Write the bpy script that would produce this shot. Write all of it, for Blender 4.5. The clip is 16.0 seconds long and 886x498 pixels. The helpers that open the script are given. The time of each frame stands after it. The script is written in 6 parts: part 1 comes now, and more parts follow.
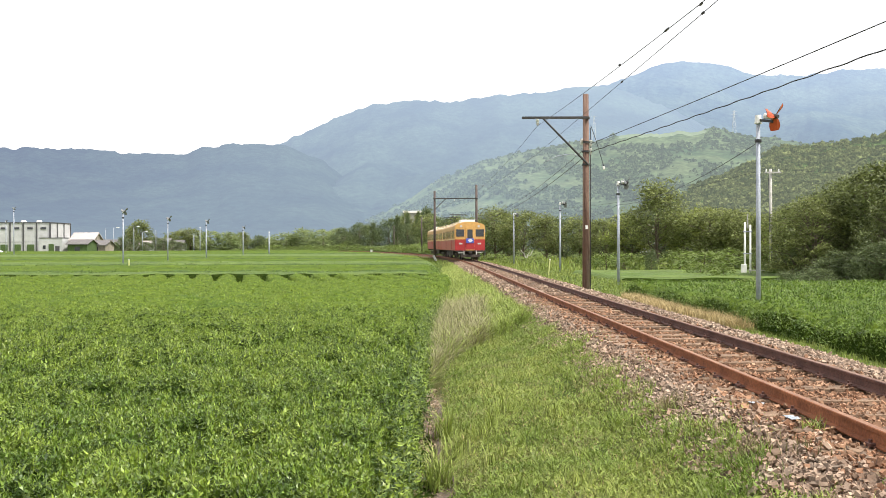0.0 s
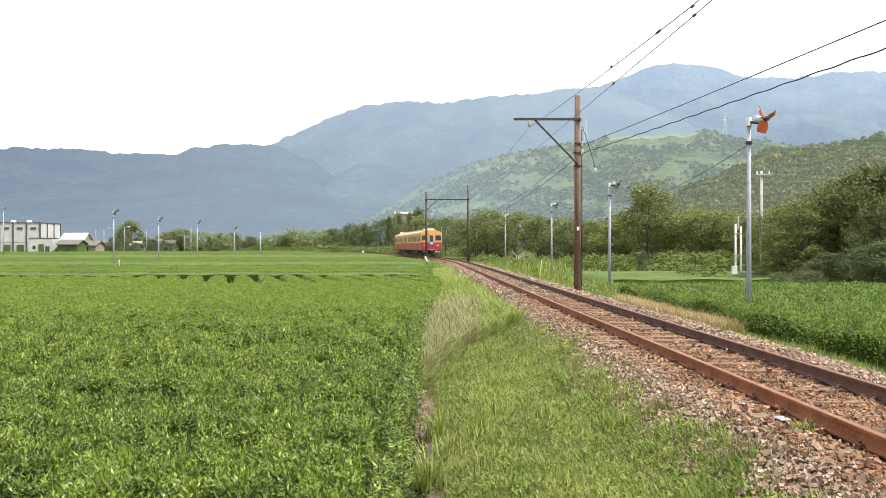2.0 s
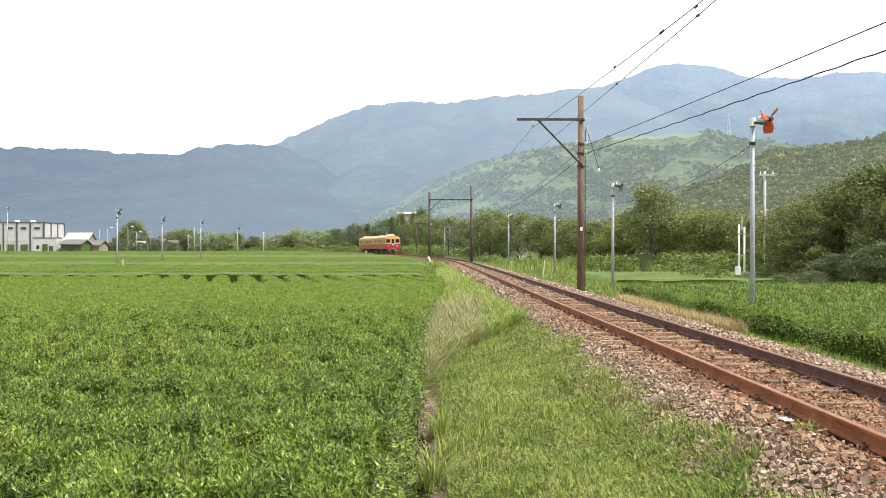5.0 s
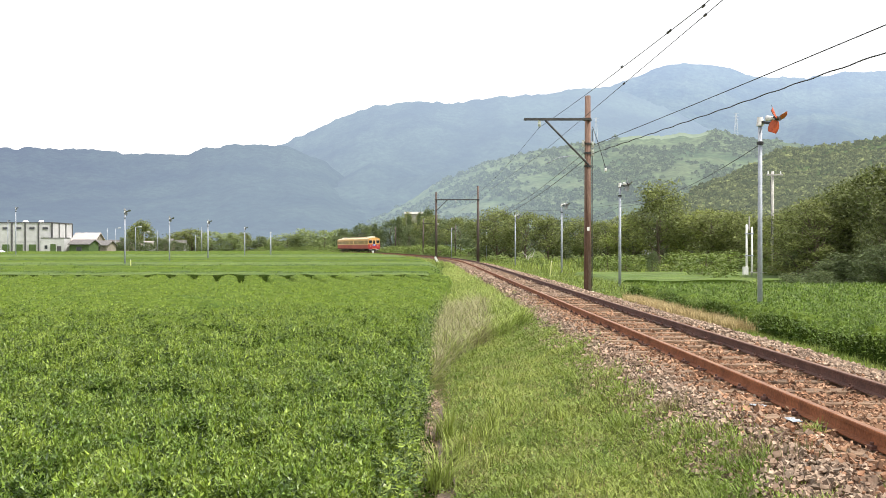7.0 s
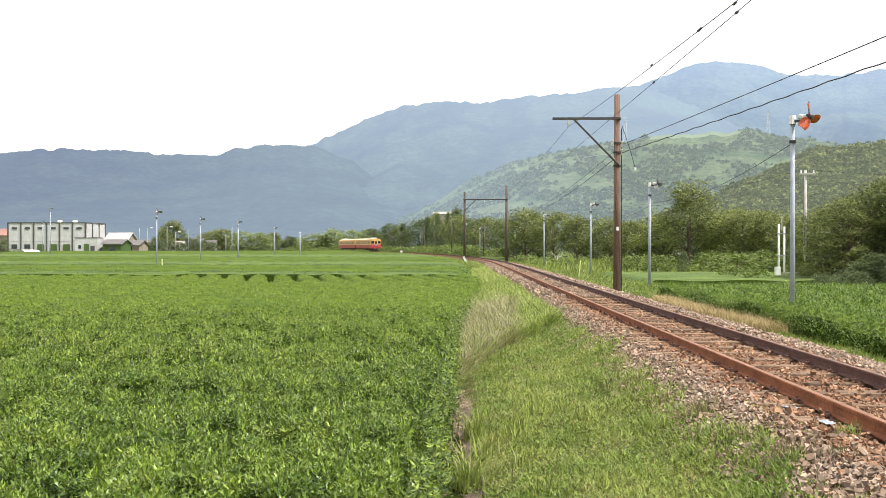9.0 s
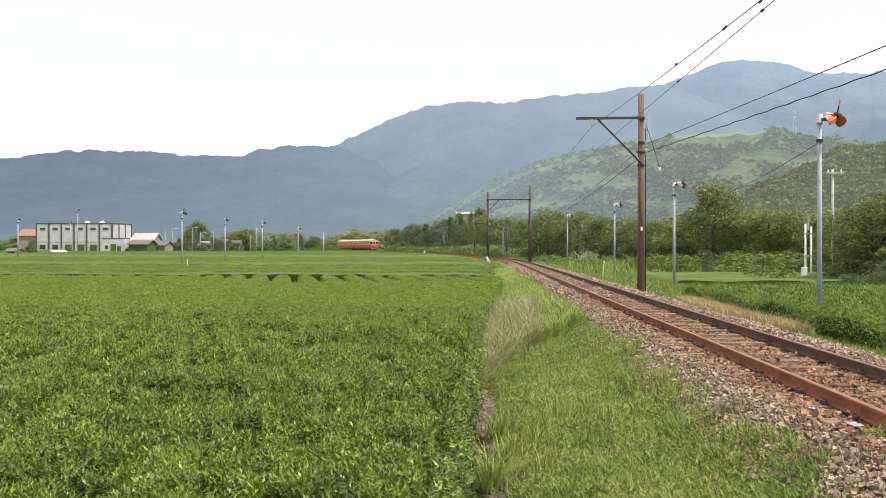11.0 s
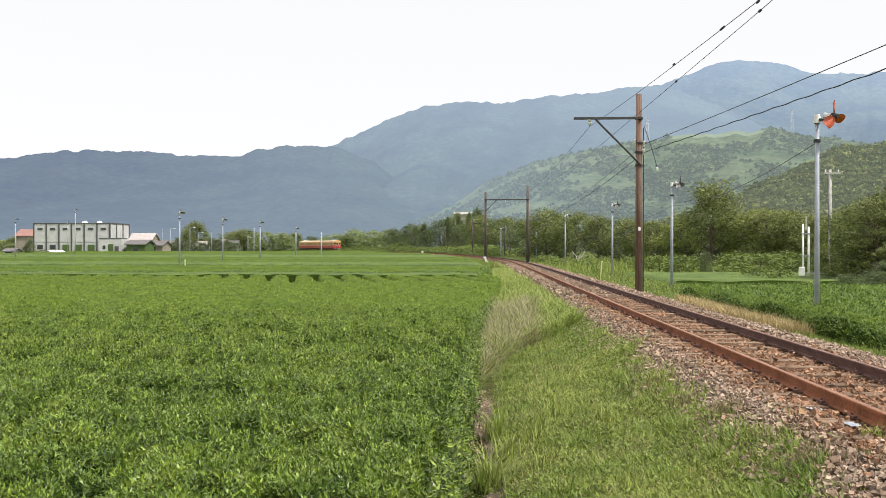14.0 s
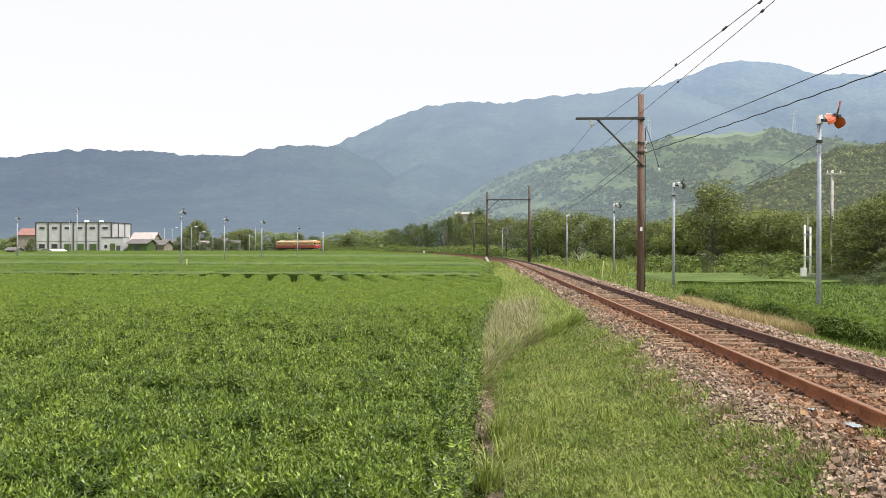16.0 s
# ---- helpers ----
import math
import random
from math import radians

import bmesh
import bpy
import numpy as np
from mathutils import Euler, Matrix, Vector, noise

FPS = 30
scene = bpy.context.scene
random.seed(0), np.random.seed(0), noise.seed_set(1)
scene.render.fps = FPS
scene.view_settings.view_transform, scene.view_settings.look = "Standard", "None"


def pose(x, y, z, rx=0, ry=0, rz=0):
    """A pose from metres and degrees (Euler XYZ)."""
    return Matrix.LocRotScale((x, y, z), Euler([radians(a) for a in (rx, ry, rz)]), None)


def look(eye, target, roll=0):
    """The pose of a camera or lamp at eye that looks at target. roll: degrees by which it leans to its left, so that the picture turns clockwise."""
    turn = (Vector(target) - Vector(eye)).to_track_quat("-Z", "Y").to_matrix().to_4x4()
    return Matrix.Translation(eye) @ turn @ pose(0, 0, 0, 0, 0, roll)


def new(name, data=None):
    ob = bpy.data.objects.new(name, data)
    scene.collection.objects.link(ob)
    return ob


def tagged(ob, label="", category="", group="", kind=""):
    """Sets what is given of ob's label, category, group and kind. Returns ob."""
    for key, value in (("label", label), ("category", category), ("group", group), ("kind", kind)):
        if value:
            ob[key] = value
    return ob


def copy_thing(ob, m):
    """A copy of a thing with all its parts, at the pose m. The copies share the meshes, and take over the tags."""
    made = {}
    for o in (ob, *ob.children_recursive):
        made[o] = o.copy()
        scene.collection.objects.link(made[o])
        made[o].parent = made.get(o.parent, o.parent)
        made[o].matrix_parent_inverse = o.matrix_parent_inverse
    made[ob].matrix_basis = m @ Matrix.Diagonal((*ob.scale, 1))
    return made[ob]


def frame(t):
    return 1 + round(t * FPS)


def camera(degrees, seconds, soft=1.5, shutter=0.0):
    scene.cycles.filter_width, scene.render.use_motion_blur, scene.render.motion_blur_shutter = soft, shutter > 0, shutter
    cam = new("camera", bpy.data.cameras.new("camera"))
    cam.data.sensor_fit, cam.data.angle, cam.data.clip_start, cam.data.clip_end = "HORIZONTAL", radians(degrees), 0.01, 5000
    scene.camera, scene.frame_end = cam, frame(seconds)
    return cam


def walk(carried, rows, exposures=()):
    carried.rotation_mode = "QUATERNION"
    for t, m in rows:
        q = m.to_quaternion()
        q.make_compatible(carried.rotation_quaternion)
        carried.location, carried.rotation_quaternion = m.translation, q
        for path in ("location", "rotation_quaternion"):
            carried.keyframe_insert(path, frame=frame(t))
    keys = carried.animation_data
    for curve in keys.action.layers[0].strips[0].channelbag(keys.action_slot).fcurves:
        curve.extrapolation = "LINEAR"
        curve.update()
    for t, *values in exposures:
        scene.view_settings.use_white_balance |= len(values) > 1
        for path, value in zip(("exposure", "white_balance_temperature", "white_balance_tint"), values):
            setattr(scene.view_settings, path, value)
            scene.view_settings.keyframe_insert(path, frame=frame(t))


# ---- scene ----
# ---- camera and its path: a hand-held pan from one spot beside the line ----
EYE = (0.0, 0.0, 1.33)
cam = camera(53.66, 16.0, soft=0.7)
# seconds, turn to the left, tilt up, lean (degrees)
PATH = [
    (0.0, -0.098, -0.230, -0.175), (0.5, -0.174, -0.207, -0.173), (1.0, -0.500, -0.193, -0.121),
    (1.5, -0.707, -0.182, -0.144), (2.0, -0.647, -0.162, -0.058), (2.5, -0.386, -0.155, -0.026),
    (3.0, -0.356, -0.150, -0.006), (3.5, -0.521, -0.150, -0.011), (4.0, -0.636, -0.151, -0.017),
    (5.2, -0.370, -0.150, 0.010), (6.5, 0.025, -0.149, 0.030), (7.0, 0.000, -0.149, 0.000), (7.5, 0.168, -0.148, 0.007),
    (8.0, 0.515, -0.149, 0.020), (8.5, 0.944, -0.160, -0.004), (9.0, 1.857, -0.160, 0.019),
    (9.2, 2.246, -0.158, 0.030), (10.2, 3.180, -0.152, 0.010), (11.5, 3.385, -0.147, -0.001), (12.0, 3.336, -0.169, 0.013),
    (12.5, 3.267, -0.174, 0.011), (13.0, 3.262, -0.180, -0.027), (13.5, 3.212, -0.150, -0.023),
    (14.0, 3.226, -0.142, -0.001), (14.5, 3.240, -0.150, 0.080), (15.0, 3.308, -0.150, 0.085),
    (15.5, 3.332, -0.148, 0.115), (16.0, 3.327, -0.147, 0.115)]
walk(cam, [(t, pose(*EYE, 90 + tilt, 0, turn) @ pose(0, 0, 0, 0, 0, lean)) for t, turn, tilt, lean in PATH],
     exposures=[(0.0, 0.38), (9.0, 0.38), (11.4, 0.07), (16.0, 0.07)])

# ---- bright overcast sky ----
world = bpy.data.worlds.new("sky")
scene.world = world
world.use_nodes = True
wn, wl = world.node_tree.nodes, world.node_tree.links
wn.clear()
w_out, w_bg, w_mix = wn.new("ShaderNodeOutputWorld"), wn.new("ShaderNodeBackground"), wn.new("ShaderNodeMixRGB")
w_sky = wn.new("ShaderNodeTexSky")
w_sky.sky_type, w_sky.sun_disc = "NISHITA", False
w_sky.sun_elevation, w_sky.sun_rotation = radians(57), radians(119)
w_gain = wn.new("ShaderNodeVectorMath")
w_gain.operation = "SCALE"
w_gain.inputs["Scale"].default_value = 0.10
w_mix.inputs[0].default_value = 0.82          # thick white cloud over the clear sky
w_mix.inputs[2].default_value = (1.08, 1.06, 1.05, 1)
w_bg.inputs[1].default_value = 1.0
wl.new(w_sky.outputs[0], w_gain.inputs[0])
wl.new(w_gain.outputs[0], w_mix.inputs[1])
wl.new(w_mix.outputs[0], w_bg.inputs[0])
wl.new(w_bg.outputs[0], w_out.inputs[0])
sun = new("sun", bpy.data.lights.new("sun", "SUN"))
sun.data.energy, sun.data.angle, sun.data.color = 4.4, radians(7), (1.0, 0.95, 0.87)
sun.matrix_world = look((45, -25, 80), (0, 0, 0))


# ---- materials ----
def material(name, a, b, scale=6.0, rough=0.7, bump=0.0, bump_scale=40.0, metal=0.0, fine=0.25, spread=0.0, glow=None,
             stretch=(1, 1, 1), through_light=0.0, world_space=False, third=None, third_scale=0.3, third_cut=(0.45, 0.6)):
    """Two tones mixed by noise at two scales, with relief; spread varies it from piece to piece."""
    m = bpy.data.materials.new(name)
    m.use_nodes = True
    n, l = m.node_tree.nodes, m.node_tree.links
    bsdf = n["Principled BSDF"]
    if world_space:
        where = n.new("ShaderNodeNewGeometry").outputs["Position"]
    else:
        where = n.new("ShaderNodeTexCoord").outputs["Object"]
    if stretch != (1, 1, 1):
        mp = n.new("ShaderNodeMapping")
        mp.inputs["Scale"].default_value = stretch
        l.new(where, mp.inputs["Vector"])
        where = mp.outputs[0]

    def noise_at(s, detail=5.0):
        t = n.new("ShaderNodeTexNoise")
        t.inputs["Scale"].default_value, t.inputs["Detail"].default_value = s, detail
        l.new(where, t.inputs["Vector"])
        return t.outputs["Fac"]

    def blend(fac, c1, c2):
        x = n.new("ShaderNodeMixRGB")
        for k, v in ((0, fac), (1, c1), (2, c2)):
            if isinstance(v, tuple):
                x.inputs[k].default_value = (*v, 1)
            elif isinstance(v, float):
                x.inputs[k].default_value = v
            else:
                l.new(v, x.inputs[k])
        return x.outputs[0]

    ramp = n.new("ShaderNodeMapRange")
    ramp.inputs[1].default_value, ramp.inputs[2].default_value = 0.35, 0.65
    l.new(noise_at(scale), ramp.inputs[0])
    col = blend(ramp.outputs[0], a, b)
    if third:
        r3 = n.new("ShaderNodeMapRange")
        r3.inputs[1].default_value, r3.inputs[2].default_value = third_cut
        l.new(noise_at(third_scale, 6.0), r3.inputs[0])
        col = blend(r3.outputs[0], col, third)
    if fine:
        grain = n.new("ShaderNodeMapRange")
        grain.inputs[1].default_value, grain.inputs[2].default_value = 0.3, 0.7
        grain.inputs[3].default_value, grain.inputs[4].default_value = 1 - fine, 1 + fine
        l.new(noise_at(scale * 9, 3.0), grain.inputs[0])
        g = n.new("ShaderNodeVectorMath")
        g.operation = "SCALE"
        l.new(col, g.inputs[0])
        l.new(grain.outputs[0], g.inputs["Scale"])
        col = g.outputs[0]
    if spread:
        rnd = n.new("ShaderNodeNewGeometry").outputs["Random Per Island"]
        info = n.new("ShaderNodeObjectInfo").outputs["Random"]
        add = n.new("ShaderNodeMath")
        add.operation = "ADD"
        l.new(rnd, add.inputs[0])
        l.new(info, add.inputs[1])
        fr = n.new("ShaderNodeMath")
        fr.operation = "FRACT"
        l.new(add.outputs[0], fr.inputs[0])
        vr = n.new("ShaderNodeMapRange")
        vr.inputs[3].default_value, vr.inputs[4].default_value = 1 - spread, 1 + spread
        l.new(fr.outputs[0], vr.inputs[0])
        g = n.new("ShaderNodeVectorMath")
        g.operation = "SCALE"
        l.new(col, g.inputs[0])
        l.new(vr.outputs[0], g.inputs["Scale"])
        col = g.outputs[0]
    l.new(col, bsdf.inputs["Base Color"])
    bsdf.inputs["Roughness"].default_value = rough
    bsdf.inputs["Metallic"].default_value = metal
    if bump:
        bp = n.new("ShaderNodeBump")
        bp.inputs["Strength"].default_value = min(1.0, bump)
        bp.inputs["Distance"].default_value = 0.6 / bump_scale
        l.new(noise_at(bump_scale, 4.0), bp.inputs["Height"])
        l.new(bp.outputs[0], bsdf.inputs["Normal"])
    out = n["Material Output"]
    if through_light:
        tl = n.new("ShaderNodeBsdfTranslucent")
        l.new(col, tl.inputs[0])
        mx = n.new("ShaderNodeMixShader")
        mx.inputs[0].default_value = through_light
        l.new(bsdf.outputs[0], mx.inputs[1])
        l.new(tl.outputs[0], mx.inputs[2])
        l.new(mx.outputs[0], out.inputs[0])
    if glow:
        bsdf.inputs["Emission Color"].default_value = (*glow[0], 1)
        bsdf.inputs["Emission Strength"].default_value = glow[1]
    return m


def glass(name, tint, rough=0.08):
    m = material(name, tint, tuple(c * 1.3 for c in tint), 1.5, rough, fine=0.0)
    m.node_tree.nodes["Principled BSDF"].inputs["Specular IOR Level"].default_value = 0.8
    return m


M_GROUND = material("field_earth", (0.0703, 0.104, 0.0222), (0.111, 0.137, 0.037), 0.35, 0.95, 0.8, 12, fine=0.35, world_space=True)
# kept dark so the gaps between grass blades look shaded
M_GRASSBED = material("turf", (0.0555, 0.074, 0.0163), (0.104, 0.107, 0.037), 1.6, 0.95, 0.9, 30, fine=0.4, world_space=True)
M_SOIL = material("path_soil", (0.0885, 0.0666, 0.05), (0.15, 0.116, 0.0885), 3.0, 0.95, 0.9, 25, fine=0.4, world_space=True)
# darkened bed: shade between the stones is part of its colour
M_BALLASTBED = material("ballast_bed", (0.0629, 0.037, 0.0252), (0.148, 0.0925, 0.0629), 9.0, 0.95, 1.0, 22, fine=0.45, world_space=True)
M_STONE = material("ballast_stone", (0.237, 0.159, 0.111), (0.37, 0.285, 0.215), 3.0, 0.9, 0.2, 60, fine=0.12, spread=0.55)
M_RUSTSTONE = material("rusty_ballast_stone", (0.21, 0.105, 0.0568), (0.341, 0.205, 0.126), 3.0, 0.9, 0.2, 60, fine=0.12, spread=0.5)
M_RUSTRAIL = material("rusty_rail", (0.185, 0.06, 0.022), (0.29, 0.105, 0.042), 4.0, 0.75, 0.4, 60, metal=0.15, fine=0.3)
M_DARKRAIL = material("brown_rail", (0.075, 0.032, 0.024), (0.125, 0.058, 0.042), 4.0, 0.7, 0.4, 60, metal=0.05, fine=0.3)
M_RAILTOP = material("worn_rail_top", (0.148, 0.0777, 0.0518), (0.222, 0.133, 0.0962), 5.0, 0.7, metal=0.1, fine=0.2)
# rust of the rail head, lightened: light on the top is painted in
M_RUSTTOP = material("lit_rusty_rail_top", (0.222, 0.0999, 0.0518), (0.311, 0.163, 0.0925), 5.0, 0.55, metal=0.2, fine=0.25)
M_SLEEPER = material("sleeper_wood", (0.148, 0.0888, 0.0555), (0.252, 0.17, 0.111), 5.0, 0.9, 0.8, 40, fine=0.35, spread=0.3, stretch=(0.4, 3, 3))
M_TEABED = material("tea_canopy", (0.0433, 0.077, 0.0077), (0.12, 0.173, 0.0173), 7.0, 0.8, 1.0, 16, fine=0.5, world_space=True,
                    third=(0.0433, 0.0866, 0.0144), third_scale=0.5, third_cut=(0.55, 0.75))
M_TEALEAF = material("tea_leaf", (0.122, 0.196, 0.0192), (0.222, 0.296, 0.0385), 2.5, 0.42, fine=0.15, spread=0.5, through_light=0.2, world_space=True)
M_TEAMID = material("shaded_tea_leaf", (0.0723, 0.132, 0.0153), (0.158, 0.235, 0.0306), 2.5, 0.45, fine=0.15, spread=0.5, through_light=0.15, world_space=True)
# inner stems, made darker: shade between bushes is put into this colour
M_TEADARK = material("shaded_tea_stems", (0.0163, 0.0311, 0.00592), (0.037, 0.0555, 0.0104), 6.0, 0.9, 1.0, 20, fine=0.4, world_space=True)
M_FIELDFAR = material("far_tea", (0.0547, 0.0966, 0.00905), (0.1, 0.145, 0.0161), 0.4, 0.85, 1.0, 5, fine=0.3, world_space=True, stretch=(0.25, 1, 1))
M_BLADE = material("grass_blade", (0.176, 0.252, 0.04), (0.296, 0.344, 0.076), 0.8, 0.55, fine=0.1, spread=0.5, through_light=0.3, world_space=True,
                   third=(0.239, 0.223, 0.0963), third_scale=1.3, third_cut=(0.58, 0.72))
M_RANK = material("rank_grass", (0.24, 0.319, 0.0622), (0.4, 0.444, 0.133), 0.8, 0.6, fine=0.1, spread=0.45, through_light=0.3, world_space=True)
M_REED = material("pale_reed", (0.274, 0.266, 0.126), (0.407, 0.37, 0.222), 1.5, 0.7, fine=0.1, spread=0.35, through_light=0.3, world_space=True)
M_STRAW = material("dry_straw", (0.414, 0.318, 0.148), (0.533, 0.429, 0.229), 3.0, 0.8, fine=0.2, spread=0.25, through_light=0.25, world_space=True)
M_DRYTUFT = material("browning_grass", (0.148, 0.148, 0.0518), (0.252, 0.2, 0.0962), 3.0, 0.7, fine=0.1, spread=0.4, through_light=0.3, world_space=True)
M_BARK = material("bark", (0.10, 0.075, 0.055), (0.19, 0.155, 0.12), 6.0, 0.95, 0.8, 20, fine=0.3)
M_LEAFA = material("broad_leaf", (0.129, 0.163, 0.0499), (0.275, 0.301, 0.103), 0.5, 0.6, fine=0.1, spread=0.55, through_light=0.4)
M_LEAFB = material("light_leaf", (0.189, 0.237, 0.0516), (0.327, 0.353, 0.0946), 0.5, 0.6, fine=0.1, spread=0.5, through_light=0.45)
M_LEAFC = material("dark_leaf", (0.0946, 0.133, 0.0559), (0.172, 0.206, 0.0817), 0.5, 0.6, fine=0.1, spread=0.45, through_light=0.4)
M_LEAFBIG = material("deep_leaf", (0.085, 0.115, 0.035), (0.20, 0.225, 0.07), 0.5, 0.6, fine=0.1, spread=0.55, through_light=0.3)
M_BUSH = material("bush_leaf", (0.12, 0.181, 0.0344), (0.206, 0.258, 0.0559), 0.5, 0.6, fine=0.1, spread=0.4, through_light=0.25)
M_POLEWOOD = material("stained_pole", (0.12, 0.062, 0.046), (0.22, 0.14, 0.105), 3.0, 0.85, 0.6, 50, fine=0.3, stretch=(4, 4, 0.3),
                      third=(0.30, 0.24, 0.20), third_scale=0.8, third_cut=(0.5, 0.7))
M_DARKSTEEL = material("dark_steel", (0.035, 0.035, 0.038), (0.07, 0.065, 0.06), 5.0, 0.6, 0.2, 60, metal=0.3, fine=0.2)
M_GALV = material("galvanised_pole", (0.29, 0.32, 0.38), (0.40, 0.43, 0.49), 3.0, 0.65, 0.15, 60, metal=0.1, fine=0.12)
M_CONCRETE = material("concrete_pole", (0.38, 0.37, 0.34), (0.50, 0.48, 0.45), 3.0, 0.85, 0.3, 60, fine=0.2)
M_WIRE = material("wire", (0.03, 0.03, 0.035), (0.06, 0.06, 0.06), 5.0, 0.6, metal=0.4, fine=0.1)
M_WHITE = material("white_enamel", (0.70, 0.70, 0.68), (0.82, 0.82, 0.80), 4.0, 0.4, fine=0.08)
M_ORANGE = material("orange_blade", (0.42, 0.06, 0.02), (0.52, 0.10, 0.03), 4.0, 0.45, fine=0.15)
M_BLACK = material("black_plastic", (0.02, 0.02, 0.022), (0.04, 0.04, 0.042), 4.0, 0.5, fine=0.1)
M_GUY = material("yellow_guard", (0.52, 0.55, 0.20), (0.62, 0.64, 0.30), 4.0, 0.6, fine=0.1)
M_CARRED = material("car_red", (0.33, 0.018, 0.022), (0.42, 0.035, 0.035), 1.0, 0.4, fine=0.12)
M_CARSIDE = material("car_side_red", (0.31, 0.038, 0.026), (0.41, 0.06, 0.036), 1.0, 0.45, fine=0.12)
M_CARYELLOW = material("car_yellow", (0.56, 0.31, 0.09), (0.66, 0.39, 0.13), 1.0, 0.4, fine=0.1)
M_CARCREAM = material("car_cream", (0.72, 0.55, 0.25), (0.80, 0.62, 0.32), 1.0, 0.45, fine=0.1)
M_CARROOF = material("car_roof", (0.58, 0.47, 0.32), (0.70, 0.58, 0.42), 0.8, 0.7, fine=0.2)
M_CARGREY = material("underframe", (0.03, 0.027, 0.025), (0.07, 0.055, 0.045), 2.0, 0.8, fine=0.3)
M_WINDOW = glass("window_glass", (0.018, 0.022, 0.026))
M_ACWHITE = material("cooler_case", (0.66, 0.66, 0.62), (0.78, 0.78, 0.74), 1.5, 0.5, fine=0.12)
M_LAMP = material("lamp_glass", (0.5, 0.46, 0.44), (0.58, 0.54, 0.5), 4, 0.2, fine=0.0, glow=((1.0, 0.93, 0.8), 0.05))
M_TAIL = material("tail_lamp", (0.8, 0.10, 0.08), (0.8, 0.12, 0.1), 4, 0.3, fine=0.0, glow=((1.0, 0.15, 0.1), 0.2))
M_BLUE = material("board_blue", (0.06, 0.09, 0.42), (0.09, 0.12, 0.50), 4, 0.5, fine=0.05)
M_PANEL = material("wall_panel", (0.46, 0.46, 0.46), (0.56, 0.56, 0.56), 0.6, 0.7, 0.2, 20, fine=0.1)
M_DARKTRIM = material("dark_trim", (0.06, 0.06, 0.065), (0.09, 0.09, 0.09), 2, 0.6, fine=0.15)
M_IVY = material("ivy", (0.05, 0.09, 0.025), (0.09, 0.14, 0.04), 3, 0.8, 1.0, 12, fine=0.4)
M_ROOFTILE = material("roof_tile", (0.11, 0.105, 0.105), (0.19, 0.175, 0.17), 2, 0.7, 0.5, 14, fine=0.25)
M_ROOFRED = material("red_sheet_roof", (0.27, 0.13, 0.11), (0.36, 0.20, 0.17), 2, 0.6, fine=0.2)
M_WALLTAN = material("tan_wall", (0.24, 0.21, 0.17), (0.34, 0.30, 0.25), 1, 0.85, fine=0.15)
M_ROOFPALE = material("pale_sheet_roof", (0.40, 0.36, 0.35), (0.50, 0.45, 0.43), 1, 0.6, fine=0.15)
# pane tint toned down to put the side's shade into colour
M_SIDEGLASS = glass("side_glass", (0.30, 0.235, 0.13), 0.12)
M_VINYL = material("white_vinyl", (0.62, 0.64, 0.64), (0.74, 0.75, 0.75), 2, 0.5, fine=0.1)
M_CLIFF = material("pale_plaster", (0.27, 0.26, 0.23), (0.40, 0.39, 0.35), 0.3, 0.85, fine=0.2)
M_PYLON = material("pale_steel", (0.50, 0.55, 0.60), (0.60, 0.64, 0.68), 1, 0.6, fine=0.1)
M_SCRAP = material("bluish_plastic", (0.28, 0.33, 0.40), (0.40, 0.42, 0.44), 9, 0.4, fine=0.1)
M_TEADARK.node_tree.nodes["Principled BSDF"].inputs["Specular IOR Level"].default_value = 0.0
for m in (M_TEABED, M_FIELDFAR, M_GRASSBED, M_BALLASTBED, M_GROUND):
    m.node_tree.nodes["Principled BSDF"].inputs["Specular IOR Level"].default_value = 0.1
# mature leaf, darkened further so gaps under the shoots look shaded
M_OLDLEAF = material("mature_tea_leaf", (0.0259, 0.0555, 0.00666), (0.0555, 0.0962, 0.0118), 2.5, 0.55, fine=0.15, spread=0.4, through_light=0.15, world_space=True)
M_FIELDDEEP = material("far_tea_deep", (0.0555, 0.0999, 0.0118), (0.0962, 0.144, 0.0192), 0.5, 0.85, 1.0, 5, fine=0.35, world_space=True, stretch=(0.25, 1, 1))
M_GREYBLADE = material("grey_blade", (0.10, 0.105, 0.11), (0.24, 0.25, 0.26), 3, 0.5, fine=0.1)
M_WEED = material("weed_leaf", (0.167, 0.244, 0.04), (0.272, 0.328, 0.0719), 1.6, 0.55, fine=0.1, spread=0.4, through_light=0.3, world_space=True,
                  third=(0.272, 0.264, 0.0719), third_scale=1.1, third_cut=(0.6, 0.75))
M_POLEDARK = material("weathered_pole", (0.055, 0.042, 0.038), (0.13, 0.10, 0.088), 3.0, 0.85, 0.6, 50, fine=0.3, stretch=(4, 4, 0.3))
# leaf colour paled for distance: valley haze is put into it
M_LEAFHAZE = material("haze_pale_leaf", (0.215, 0.275, 0.103), (0.318, 0.361, 0.163), 0.5, 0.6, fine=0.1, spread=0.35, through_light=0.45)
# browner body yellow round the windows: shade on the side painted in
M_CARSHADE = material("car_shaded_yellow", (0.40, 0.19, 0.05), (0.50, 0.25, 0.07), 1.0, 0.45, fine=0.1)


# ---- building helpers ----
def mesh_of(name, verts, faces, mats, smooth=False, index=None):
    me = bpy.data.meshes.new(name)
    me.from_pydata(verts, [], faces)
    for m in (mats if isinstance(mats, (list, tuple)) else [mats]):
        me.materials.append(m)
    if index is not None:
        me.polygons.foreach_set("material_index", np.asarray(index, np.int32))
    if smooth:
        me.polygons.foreach_set("use_smooth", np.ones(len(me.polygons), bool))
    me.update()
    return me


